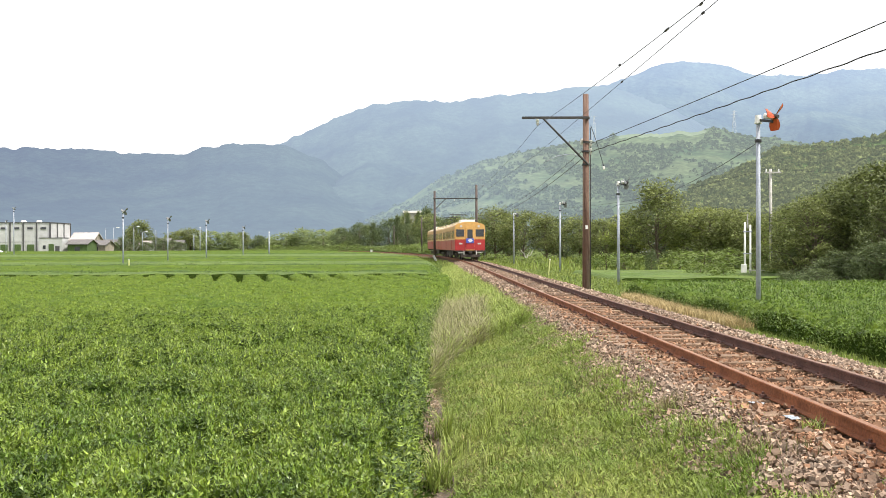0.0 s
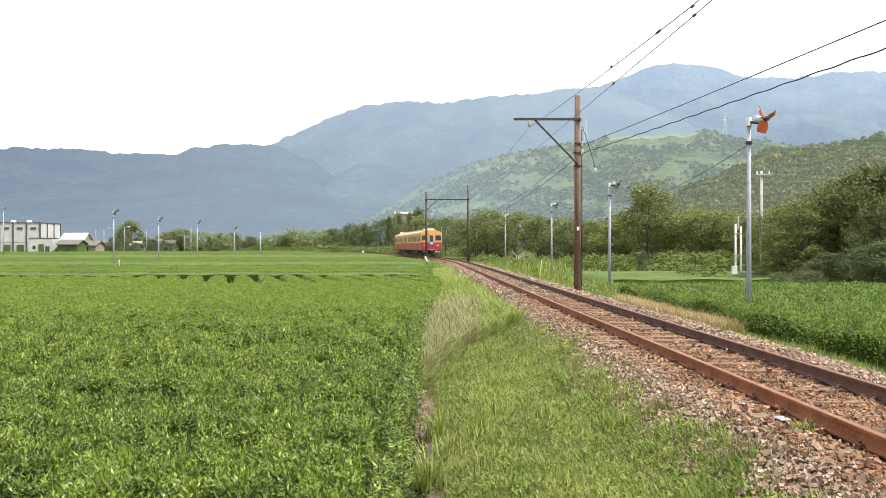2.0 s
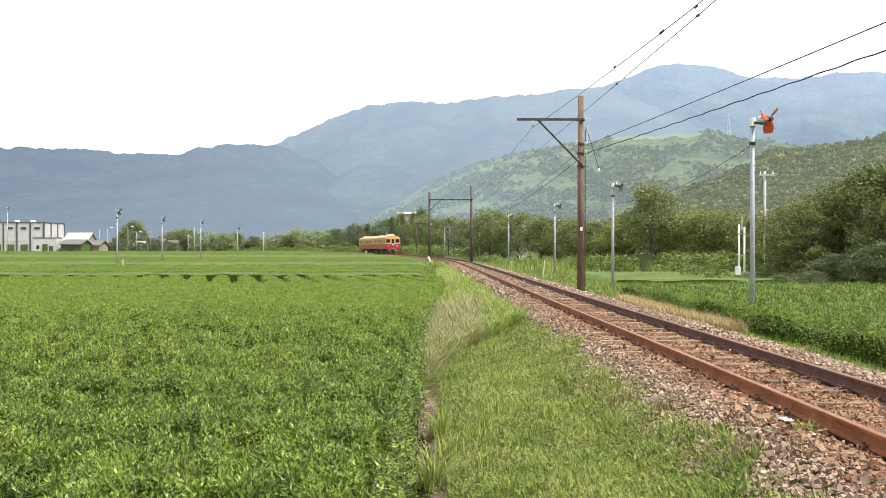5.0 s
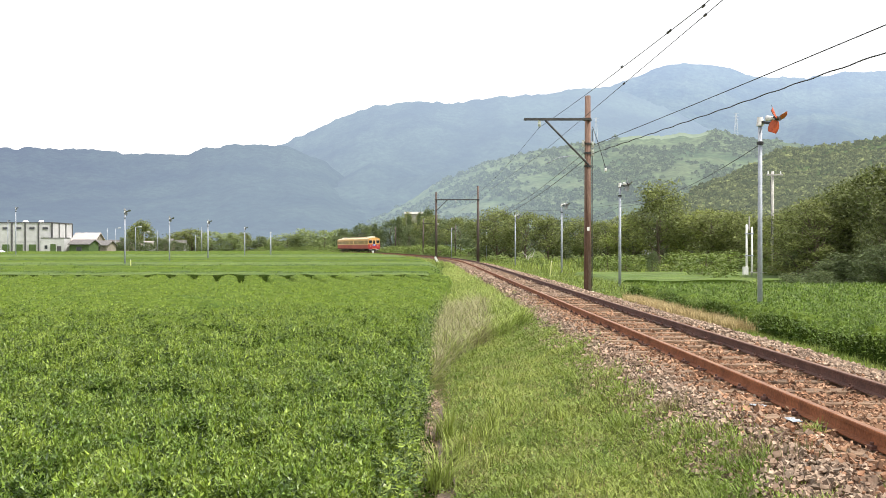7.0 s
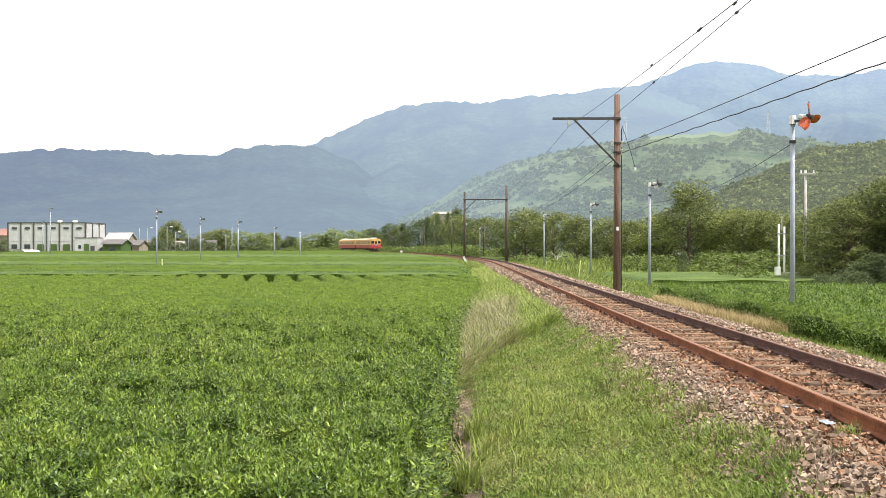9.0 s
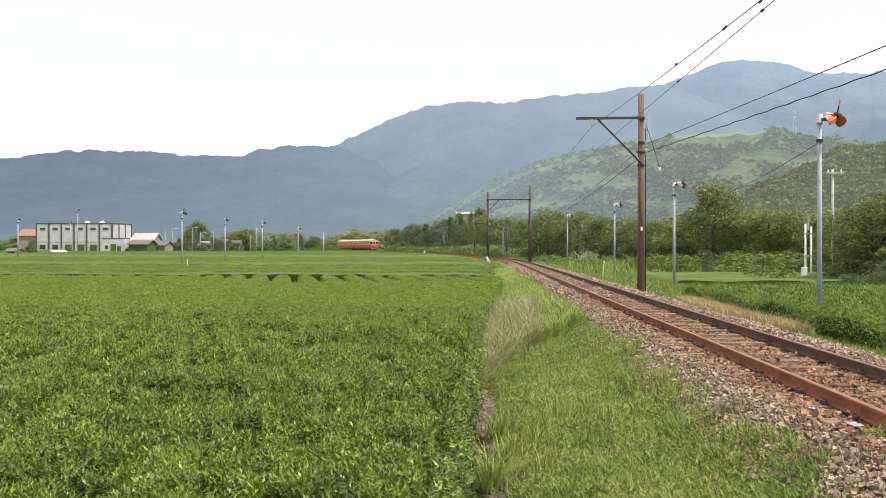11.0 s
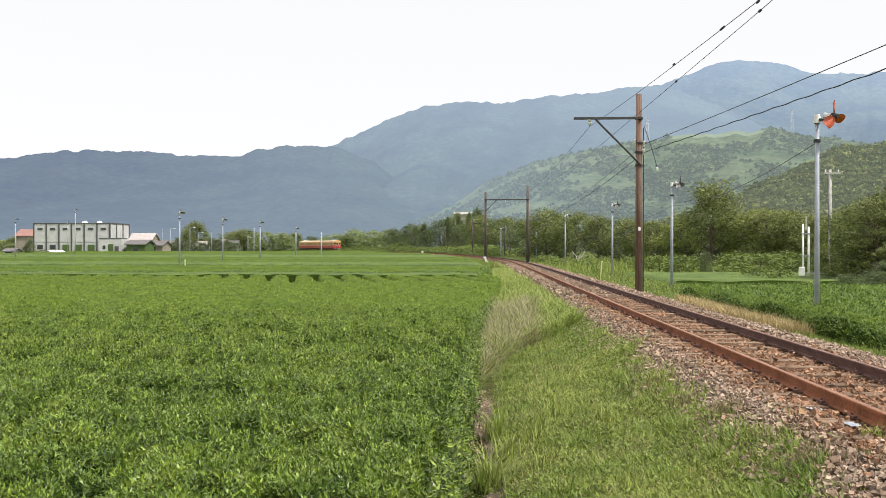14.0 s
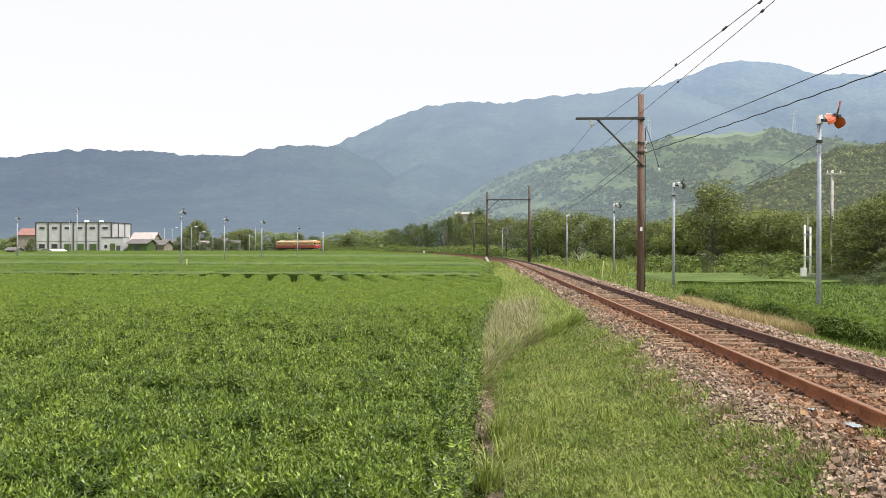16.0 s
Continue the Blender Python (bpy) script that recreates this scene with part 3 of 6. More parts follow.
_keep[np.nonzero((P[:, 1] < 9.3) & (O < -1.0) & (P[:, 1] > 6.2))[0][:300]] = False
_rusty = np.abs(O) < 0.98 + 0.14 * stone_rng.normal(size=len(O))
ballast = new("ballast", scatter_mesh("ballast", STONES, P[_keep & ~_rusty], size[_keep & ~_rusty], M_STONE, stone_rng))
tagged(ballast, "pinkish-grey crushed stone ballast along the track", "ballast", kind="stuff")
rusty_ballast = new("ballast", scatter_mesh("rusty_ballast", STONES, P[_keep & _rusty], size[_keep & _rusty], M_RUSTSTONE, stone_rng))
tagged(rusty_ballast, "rust-stained crushed stone ballast around the rails", "ballast", kind="stuff")
P2, O2 = ballast_points(6500, 26, 80, stone_rng)
far_ballast = new("ballast", scatter_mesh("far_ballast", STONES, P2, np.clip(stone_rng.normal(0.055, 0.015, len(P2)), 0.03, 0.09), M_STONE, stone_rng))
tagged(far_ballast, "grey-brown stone ballast farther along the line", "ballast", kind="stuff")
STONE_MESH = [mesh_of("stone", v.tolist(), f.tolist(), M_STONE) for v, f in STONES]
for k, i in enumerate(np.nonzero(~_keep)[0]):
    a = stone_rng.random(3) * 360
    st = part("stone", STONE_MESH[k % 10], None, ballast, at=pose(*P[i], *a) @ Matrix.Scale(size[i], 4))


# crowns of the woods on the nearer slopes
def crown_shape(k):
    """A ragged treetop of overlapping leafy sprays."""
    r = np.random.default_rng(900 + k)
    v, f = [], []
    for i in range(15):
        c = r.normal(size=3)
        c /= np.linalg.norm(c)
        c[2] = abs(c[2]) * 0.9 - 0.15
        n = c + r.normal(size=3) * 0.5
        t = np.cross(n, r.normal(size=3))
        t /= np.linalg.norm(t)
        u = np.cross(n / np.linalg.norm(n), t)
        m = c * (0.55 + 0.4 * r.random())
        s = 0.35 + 0.3 * r.random()
        v += [m + t * s, m - t * s * 0.6 + u * s * 0.8, m - t * s * 0.6 - u * s * 0.8]
        f.append([3 * i, 3 * i + 1, 3 * i + 2])
    return np.array(v), np.array(f)


CROWNS = [crown_shape(k) for k in range(6)]
wood_rng = np.random.default_rng(31)
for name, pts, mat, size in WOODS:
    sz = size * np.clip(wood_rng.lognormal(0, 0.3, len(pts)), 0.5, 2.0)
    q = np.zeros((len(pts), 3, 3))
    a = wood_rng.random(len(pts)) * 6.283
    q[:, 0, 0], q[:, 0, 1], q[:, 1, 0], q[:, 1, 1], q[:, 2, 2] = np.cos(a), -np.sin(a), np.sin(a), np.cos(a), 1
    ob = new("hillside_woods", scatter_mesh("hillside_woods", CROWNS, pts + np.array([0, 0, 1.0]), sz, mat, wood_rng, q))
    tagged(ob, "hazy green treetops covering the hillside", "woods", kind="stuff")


# ---- overhead line: poles, cross arms, wires ----
def tube(pts, r, seg=6):
    """One continuous round wire through the points."""
    verts, faces = [], []
    for i, p in enumerate(pts):
        d = (Vector(pts[min(i + 1, len(pts) - 1)]) - Vector(pts[max(i - 1, 0)])).normalized()
        m = d.to_track_quat("Z", "Y").to_matrix()
        for k in range(seg):
            a = 2 * math.pi * k / seg
            verts.append((Vector(p) + m @ Vector((r * math.cos(a), r * math.sin(a), 0)))[:])
    for i in range(len(pts) - 1):
        for k in range(seg):
            q = i * seg
            faces.append((q + k, q + (k + 1) % seg, q + seg + (k + 1) % seg, q + seg + k))
    faces += [tuple(range(seg))[::-1], tuple(range(len(verts) - seg, len(verts)))]
    return verts, faces


def span(a, b, sag, n=14):
    a, b = Vector(a), Vector(b)
    return [a.lerp(b, k / n) - Vector((0, 0, 4 * sag * (k / n) * (1 - k / n))) for k in range(n + 1)]


def wire(name, pts, r, mat, parent, label=""):
    v, f = tube(pts, r)
    return part(name, mesh_of(name, v, f, mat, True), None, parent, label)


def insulator(z_scale=1.0):
    bm = bmesh.new()
    for k, r in enumerate((0.055, 0.075, 0.055, 0.075, 0.05)):
        rod(bm, (0, 0, -0.05 * k), (0, 0, -0.05 * k - 0.04), r, r * 0.6, seg=10)
    return bm


MAST_Y, MAST_X = 33.0, 5.45
mast = empty("catenary_mast", pose(MAST_X, MAST_Y, -0.75), "brown stained wooden catenary pole with a steel bracket arm", "utility pole")
part("pole", rodded((0, 0, 0), (0, 0, 7.76), 0.145, 0.105, 14), M_POLEWOOD, mast, smooth=True)
ARM_Z = 6.86
part("arm", boxed((2.52, 0.09, 0.085), pose(-1.16, -0.13, ARM_Z)), M_DARKSTEEL, mast, "dark steel bracket arm")
part("brace", rodded((-1.62, -0.13, ARM_Z - 0.03), (0.06, -0.13, ARM_Z - 1.75), 0.038, seg=8), M_DARKSTEEL, mast)
for z in (ARM_Z, ARM_Z - 1.75, 5.95, 5.60):
    part("band", rodded((0, 0, z - 0.035), (0, 0, z + 0.035), 0.15, seg=14), M_DARKSTEEL, mast)
for x, z in ((0.17, 5.93), (-0.17, 5.98), (0.17, 5.63)):
    part("insulator", insulator(), M_WHITE, mast, "white porcelain insulator", at=pose(x, -0.05, z + 0.1))
part("insulator", insulator(), M_WHITE, mast, "white porcelain insulator", at=pose(-1.83, -0.13, ARM_Z - 0.05))
part("tag_plate", boxed((0.09, 0.02, 0.14), pose(0.0, -0.15, 2.75)), M_WHITE, mast, "small white plate")
part("conduit", rodded((0.17, 0.02, 0.2), (0.17, 0.02, 6.5), 0.02, seg=6), M_DARKSTEEL, mast)
dv, df = tube(span((0.18, 0, 6.6), (0.62, -0.3, 5.0), -0.06), 0.012)
part("drop_wire", mesh_of("drop_wire", dv, df, M_WIRE, True), None, mast)
part("insulator", boxed((0.08, 0.08, 0.13), pose(0.62, -0.3, 4.95), 0.02), M_WHITE, mast, "white end fitting")
wv, wf = tube([(-0.1, -0.1, 5.35), (-0.55, -0.15, 5.5), (-1.1, -0.2, 5.42), (-1.6, -0.15, 5.18)], 0.018)
part("steady_arm", mesh_of("steady_arm", wv, wf, M_GALV, True), None, mast, "pale curved steady arm")

# double frame farther on
PY = 95.0
pl, pr = -0.735, 3.80
gantry = empty("catenary_gantry", pose(0, PY, -0.5), "weathered two-pole catenary frame over the track", "utility pole")
part("pole", rodded((pl, 0, 0), (pl, 0, 7.75), 0.14, 0.11, 12), M_POLEDARK, gantry, smooth=True)
part("pole", rodded((pr, 0, 0), (pr, 0, 8.4), 0.16, 0.12, 12), M_POLEDARK, gantry, smooth=True)
part("beam", boxed((pr - pl + 0.3, 0.12, 0.12), pose((pl + pr) / 2, -0.14, 6.92)), M_DARKSTEEL, gantry)
part("brace", rodded((pl, -0.1, 5.7), (pl + 1.2, -0.1, 6.88), 0.04, seg=6), M_DARKSTEEL, gantry)
for x in (1.4, pl + 0.2):
    part("insulator", insulator(), M_WHITE, gantry, "white porcelain insulator", at=pose(x, -0.14, 6.85 if x > 0 else 4.4))

# far masts along the curve
for px, y, h, arm in ((749, 160.0, 7.0, 1), (806, 165.0, 6.0, -1), (700, 215.0, 6.8, 1)):
    far_mast = empty("catenary_mast", pose((px - 784) / 1550 * y, y, -0.6), "distant wooden catenary pole beside the curve", "utility pole")
    part("pole", rodded((0, 0, 0), (0, 0, h), 0.16, 0.12, 10), M_POLEDARK, far_mast, smooth=True)
    part("arm", boxed((1.6, 0.1, 0.1), pose(0.8 * arm, -0.14, h - 0.8)), M_DARKSTEEL, far_mast)

# wires run over the line and on behind the camera
wires = empty("overhead_wires", pose(0, 0, 0), "sagging dark overhead wires along the railway line", "wire")
IN = (MAST_X - 1.83, MAST_Y - 0.13, ARM_Z - 0.75 - 0.30)
wire("messenger_wire", span((4.15, -10, 5.2), (3.98, 13.4, 5.02), 0.1)[:-1] + span((3.98, 13.4, 5.02), IN, 0.05)[:-1]
     + span(IN, (1.4, PY - 0.14, 6.12), 0.75) + span((1.4, PY - 0.14, 6.12), (-6.2, 160, 6.0), 0.5)[1:], 0.0065, M_WIRE, wires)
wire("contact_wire", span((4.1, -10, 4.85), (3.9, 13.4, 4.78), 0.02)[:-1] + span((3.9, 13.4, 4.78), (3.60, MAST_Y, 4.76), 0.0)[:-1]
     + span((3.60, MAST_Y, 4.76), (1.4, PY, 4.85), 0.0) + span((1.4, PY, 4.85), (-6.2, 160, 4.9), 0.0)[1:], 0.0055, M_WIRE, wires)
for za, xe, xg in ((5.14, 10.0, pr + 0.2), (4.84, 11.1, pr + 0.1)):
    near = span((xe, -10, za + 0.12), (MAST_X + 0.17, MAST_Y - 0.05, za), 0.12, 200 if za < 5 else 14)
    if za < 5:                         # the lower feeder is twisted, so it runs in small waves
        near = [p + Vector((0.008 * math.cos(k * 1.1), 0, 0.010 * math.sin(k * 1.1))) for k, p in enumerate(near)]
    wire("feeder_wire", near[:-1] + span((MAST_X + 0.17, MAST_Y - 0.05, za), (xg, PY, za - 0.6), 0.75), 0.013 if za < 5 else 0.010, M_WIRE, wires)
for p, ln in (((3.98, 13.4, 5.01), 0.10), ((3.945, 15.3, 5.085), 0.22), ((3.876, 19.0, 5.235), 0.10), ((3.905, 13.05, 4.78), 0.08), ((3.82, 18.5, 4.775), 0.10)):
    part("wire_clip", rodded((p[0] + ln * 0.01, p[1] - ln / 2, p[2]), (p[0] - ln * 0.01, p[1] + ln / 2, p[2]), 0.020, seg=8), M_BLACK, wires, "small dark wire clip")


# ---- the train ----
CAR_L, CAR_W = 18.2, 2.72


def section(w, z0, z1, crown):
    """Half-widths and heights up one side of the body, then over the roof."""
    side = [(w, z0), (w, z1)]
    roof = [(w * math.cos(a), z1 + crown * math.sin(a)) for a in np.linspace(0.25, math.pi / 2, 6)]
    return side, roof


def shell(pts, length, bow=0.0):
    """A closed strip of body swept along y; pts run from one side over to the other."""
    bm = bmesh.new()
    rings = []
    for y in (-length / 2, length / 2):
        ring = []
        for x, z in pts:
            ring.append(bm.verts.new((x, y + (bow * (1 - (x / (CAR_W / 2)) ** 2)) * (1 if y > 0 else -1), z)))
        rings.append(ring)
    n = len(pts)
    for k in range(n):
        bm.faces.new((rings[0][k], rings[0][(k + 1) % n], rings[1][(k + 1) % n], rings[1][k]))
    for r in rings:
        bm.faces.new(r)
    bmesh.ops.recalc_face_normals(bm, faces=bm.faces)
    return bm


def wheel_mesh():
    bm = bmesh.new()
    for sx in (-1, 1):
        rod(bm, (sx * 0.50, 0, 0), (sx * 0.60, 0, 0), 0.43, 0.41, 20)
        rod(bm, (sx * 0.48, 0, 0), (sx * 0.50, 0, 0), 0.46, 0.46, 20)
    rod(bm, (-0.5, 0, 0), (0.5, 0, 0), 0.07, seg=8)
    return bm


def rail_car(end):
    """One car; end is the sign of the end (along y) that carries the cab."""
    car = empty("rail_car", pose(0, 0, 0), "red and yellow electric railcar running on the track", "railcar", "cars of the train")
    w = CAR_W / 2
    lower = [(-w, 0.95), (-w, 2.05), (w, 2.05), (w, 0.95)]
    body = part("lower_body", shell(lower, CAR_L), M_CARSIDE, car, "red lower body side")
    roofline = [(w * math.cos(a), 3.30 + 0.45 * math.sin(a)) for a in np.linspace(0.12, math.pi - 0.12, 11)]
    upper = [(w, 2.055)] + [(w, 3.30)] + roofline + [(-w, 3.30), (-w, 2.055)]
    part("upper_body", shell(upper, CAR_L - 0.004), M_CARYELLOW, car, "golden yellow upper body", smooth=False)
    roof_pts = [((w - 0.02) * math.cos(a), 3.335 + 0.46 * math.sin(a)) for a in np.linspace(0.35, math.pi - 0.35, 9)]
    part("roof", shell(roof_pts + [(-0.5, 3.4), (0.5, 3.4)], CAR_L - 1.3), M_CARROOF, car, "pale tan roof")
    for s in (-1, 1):
        part("belt_stripe", boxed((0.02, CAR_L - 0.1, 0.09), pose(s * (w + 0.008), 0, 2.05)), M_CARCREAM, car, "cream belt stripe")
        ys = []
        for y in np.arange(-CAR_L / 2 + 1.1, CAR_L / 2 - 1.0, 1.12):
            ys.append(y)
        for k, y in enumerate(ys):
            if k % 7 == 3:
                door = part("door", boxed((0.03, 1.0, 1.02), pose(s * (w + 0.010), y, 2.58)), M_CARYELLOW, car, "sliding side door")
                part("door_lower", boxed((0.03, 1.0, 0.98), pose(s * (w + 0.010), y, 1.53)), M_CARSIDE, door)
                part("door_window", boxed((0.02, 0.55, 0.72), pose(s * (w + 0.022), y, 2.60), 0.0), M_SIDEGLASS, door)
            else:
                # frames carry the painted shade of the car's side
                fr = part("window_frame", boxed((0.025, 1.10, 0.92), pose(s * (w + 0.008), y, 2.56)), M_CARSHADE, car)
                part("window", boxed((0.02, 0.82, 0.70), pose(s * (w + 0.018), y, 2.56)), M_SIDEGLASS, fr)
    # coolers along the roof
    for y in np.linspace(-6.2, 6.2, 5) * 1.0:
        cooler = part("cooler", boxed((1.35, 1.75, 0.30 if y * end > 6 else 0.20), pose(0, y, 3.88 if y * end > 6 else 3.83), 0.05), M_ACWHITE if y * end > 6 else M_CARROOF, car, "boxy rooftop cooler")
    part("roof_walk", boxed((0.35, CAR_L - 3, 0.05), pose(0.85, 0, 3.70)), M_CARGREY, car)
    # under the floor
    for k, y in enumerate((-2.9, -1.0, 1.1, 3.0)):
        part("equipment_box", boxed((2.3, 1.4, 0.5 + 0.06 * (k % 2)), pose(0, y, 0.66), 0.03), M_CARGREY, car)
    part("underframe", boxed((2.45, CAR_L - 0.6, 0.12), pose(0, 0, 0.93)), M_CARGREY, car)
    for y in (-6.2, 6.2):
        bogie = part("bogie", boxed((1.5, 0.5, 0.25), pose(0, y, 0.62)), M_CARGREY, car)
        for s in (-1, 1):
            bm = bmesh.new()
            box(bm, (0.13, 3.0, 0.2), pose(s * 0.95, y, 0.52), 0.03)
            for q in (-1.05, 1.05):
                box(bm, (0.2, 0.3, 0.3), pose(s * 0.97, y + q, 0.45), 0.03)
            part("side_frame", bm, M_CARGREY, bogie)
        for q in (-1.05, 1.05):
            part("wheelset", wheel_mesh(), M_CARGREY, bogie, at=pose(0, y + q, 0.43))
    # the cab end
    e = end
    y = e * CAR_L / 2
    face = part("cab_front", boxed((CAR_W - 0.06, 0.05, 1.10), pose(0, y + e * 0.028, 1.50), 0.02), M_CARRED, car, "deep red cab front")
    part("cab_brow", shell([(x * 0.985, z - 0.02) for x, z in upper], 0.06), M_CARYELLOW, car, "golden yellow cab front", at=pose(0, y + e * 0.03, 0))
    fy = y + e * 0.062
    part("apron", boxed((2.5, 0.10, 0.16), pose(0, y, 0.90), 0.02), M_CARGREY, car)
    for x, ww in ((-0.88, 0.74), (0.88, 0.74)):
        fr = part("cab_window_frame", boxed((ww + 0.08, 0.03, 0.82), pose(x, fy, 2.66), 0.02), M_CARYELLOW, car)
        part("cab_window", boxed((ww, 0.03, 0.72), pose(x, fy + e * 0.008, 2.66), 0.02), M_WINDOW, fr)
    gd = part("gangway_door", boxed((0.80, 0.05, 2.30), pose(0, fy + e * 0.01, 2.10), 0.02), M_CARYELLOW, car, "yellow end door")
    part("door_lower", boxed((0.78, 0.05, 0.92), pose(0, fy + e * 0.018, 1.50)), M_CARRED, gd)
    part("door_window", boxed((0.48, 0.03, 0.86), pose(0, fy + e * 0.03, 2.58), 0.02), M_WINDOW, gd)
    board = part("head_board", boxed((0.70, 0.04, 0.48), pose(0, fy + e * 0.06, 1.90), 0.04), M_BLUE, car, "blue and white destination board")
    for q, ww in ((0.10, 0.30), (-0.02, 0.42), (-0.12, 0.24)):
        part("board_mark", boxed((ww, 0.02, 0.08), pose(0.02, fy + e * 0.085, 1.93 + q)), M_WHITE, board)
    for x in (-0.84, 0.84):
        part("tail_lamp", boxed((0.30, 0.05, 0.16), pose(x, fy, 1.62), 0.03), M_LAMP, car, "paired marker lamps")
        part("headlight", rodded((x * 0.95, fy - e * 0.02, 3.32), (x * 0.95, fy + e * 0.04, 3.32), 0.12, seg=14), M_LAMP, car)
        part("buffer_step", boxed((0.5, 0.12, 0.05), pose(x, fy + e * 0.04, 0.72)), M_ACWHITE, car)
    part("coupler", boxed((0.30, 0.55, 0.26), pose(0, y + e * 0.25, 0.78), 0.04), M_CARGREY, car)
    part("cow_catcher", boxed((1.7, 0.06, 0.28), pose(0, y + e * 0.1, 0.42), 0.02), M_CARGREY, car)
    for x in (-0.55, 0.55):
        part("air_hose", rodded((x, y + e * 0.14, 0.95), (x, y + e * 0.16, 0.55), 0.03, seg=6), M_ACWHITE, car)
    return car


REAR, FRONT = rail_car(-1), rail_car(1)
FRONT["label"] = "leading red and yellow electric railcar of the pair"
# current collector on the leading car and the trailing one
for car, y in ((REAR, 4.6), (FRONT, -5.5)):
    panto = part("pantograph", boxed((1.3, 1.5, 0.06), pose(0, y, 3.98)), M_DARKSTEEL, car, "folding current collector")
    bm = bmesh.new()
    for s in (-1, 1):
        rod(bm, (s * 0.55, y - 0.7, 4.0), (s * 0.75, y + 0.25, 4.45), 0.03, seg=6)
        rod(bm, (s * 0.75, y + 0.25, 4.45), (s * 0.45, y - 0.2, 4.95), 0.025, seg=6)
    rod(bm, (-0.85, y - 0.2, 4.97), (0.85, y - 0.2, 4.97), 0.04, seg=6)
    part("collector_arm", bm, M_DARKSTEEL, panto)

# the stock is low built: bring bodies, frames and gear down to its loading gauge
LOW = Matrix.Diagonal((1, 1, 0.92, 1))
for car in (REAR, FRONT):
    for ob in car.children_recursive:
        if not ob.name.startswith("wheelset"):
            ob.data.transform(LOW)

# y of the rear face of the train through the clip
TRAIN = [(0.0, 78.8), (0.5, 87.7), (1.0, 96.5), (1.5, 105.2), (2.0, 113.6), (2.5, 122.5), (3.0, 131.5), (3.5, 140.5), (4.0, 150.0),
         (5.2, 171.0), (6.5, 193.0), (7.0, 201.0), (7.5, 209.0), (8.0, 216.5), (8.5, 224.0), (9.0, 231.0), (9.2, 234.0), (10.2, 247.0), (11.5, 264.0),
         (12.0, 270.0), (13.0, 282.0), (14.5, 299.0), (16.0, 315.0)]


def train_pose(t_y, back):
    """Pose of a car whose middle is back metres beyond the train's rear face."""
    s = line_s(t_y) + back
    (a, _), (b, _) = line_at(s - 6.2), line_at(s + 6.2)
    mid, d = (a + b) / 2, b - a
    return pose(mid[0], mid[1], 0.0, 0, 0, math.degrees(math.atan2(d[1], d[0])) - 90)


# ---- frost fans on their poles ----
def blade_mesh():
    """One broad, twisted blade; the shaft points along y, the blade along z."""
    bm = bmesh.new()
    sheets = {}
    for side in (-1, 1):
        rows = []
        for u in np.linspace(0.05, 0.33, 6):
            w = 0.045 + 0.075 * math.sin(math.pi * min(1, (u - 0.02) / 0.39)) ** 0.8
            tw = 0.85 - 1.0 * u
            n = Vector((-math.sin(tw), math.cos(tw), 0)) * 0.005 * side
            rows.append([bm.verts.new(Vector((c * w * math.cos(tw), c * w * math.sin(tw) + 0.03 * c * c, u)) + n) for c in (-1, -0.3, 0.4, 1)])
        for r1, r2 in zip(rows, rows[1:]):
            for i in range(3):
                f = bm.faces.new((r1[i], r1[i + 1], r2[i + 1], r2[i]))
                # slot 1 is black: the blade's shaded side is put into colour
                f.material_index = 0 if side < 0 else 1
        sheets[side] = rows
    p, q = sheets[-1], sheets[1]
    for i in range(5):
        for j in (0, 3):
            bm.faces.new((p[i][j], p[i + 1][j], q[i + 1][j], q[i][j])).material_index = 1
    for i in (0, 5):
        for j in range(3):
            bm.faces.new((p[i][j], p[i][j + 1], q[i][j + 1], q[i][j])).material_index = 1
    bmesh.ops.recalc_face_normals(bm, faces=bm.faces)
    me = bpy.data.meshes.new("blade")
    bm.to_mesh(me)
    bm.free()
    return me


SPINNERS = []
BLADE = {}


def frost_fan(x, y, base, top, turn, blade_mat, r=0.07, label="grey steel pole with a frost-protection fan", tilt=12, first=40.0):
    fan = empty("frost_fan", pose(x, y, base), label, "frost fan", "frost fans over the tea fields")
    h = top - base
    part("pole", rodded((0, 0, 0), (0, 0, h - 0.12), r, r * 0.8, 12), M_GALV, fan, "grey galvanised pole", smooth=True)
    part("clamp", rodded((0, 0, h - 0.55), (0, 0, h - 0.48), r * 1.3, seg=10), M_BLACK, fan)
    part("cap", rodded((0, 0, h - 0.12), (0, 0, h + 0.08), 0.085, 0.065, 12), M_WHITE, fan, "white swivel head")
    head = pose(0, 0, h - 0.02, 0, 0, turn) @ pose(0, 0, 0, tilt, 0, 0)
    part("bracket", boxed((0.07, 0.42, 0.06), pose(0, -0.20, -0.01), 0.01), M_BLACK, fan, at=head)
    part("motor", rodded((0, -0.16, 0.09), (0, -0.40, 0.09), 0.065, 0.06, 14), M_WHITE, fan, "white motor housing", smooth=True, at=head)
    hub = head @ pose(0, -0.44, 0.11)
    rotor = part("rotor", rodded((0, -0.07, 0), (0, 0.08, 0), 0.045, 0.06, 12), M_DARKSTEEL, fan, at=hub)
    if blade_mat.name not in BLADE:
        BLADE[blade_mat.name] = blade_mesh()
        BLADE[blade_mat.name].materials.append(blade_mat)
        # black back and rim paint the shade on the blades
        BLADE[blade_mat.name].materials.append(M_BLACK)
    for k in range(3):
        part("blade", BLADE[blade_mat.name], None, rotor, at=pose(0, 0, 0, 0, 120 * k, 0))
    SPINNERS.append((rotor, hub, first))
    return fan


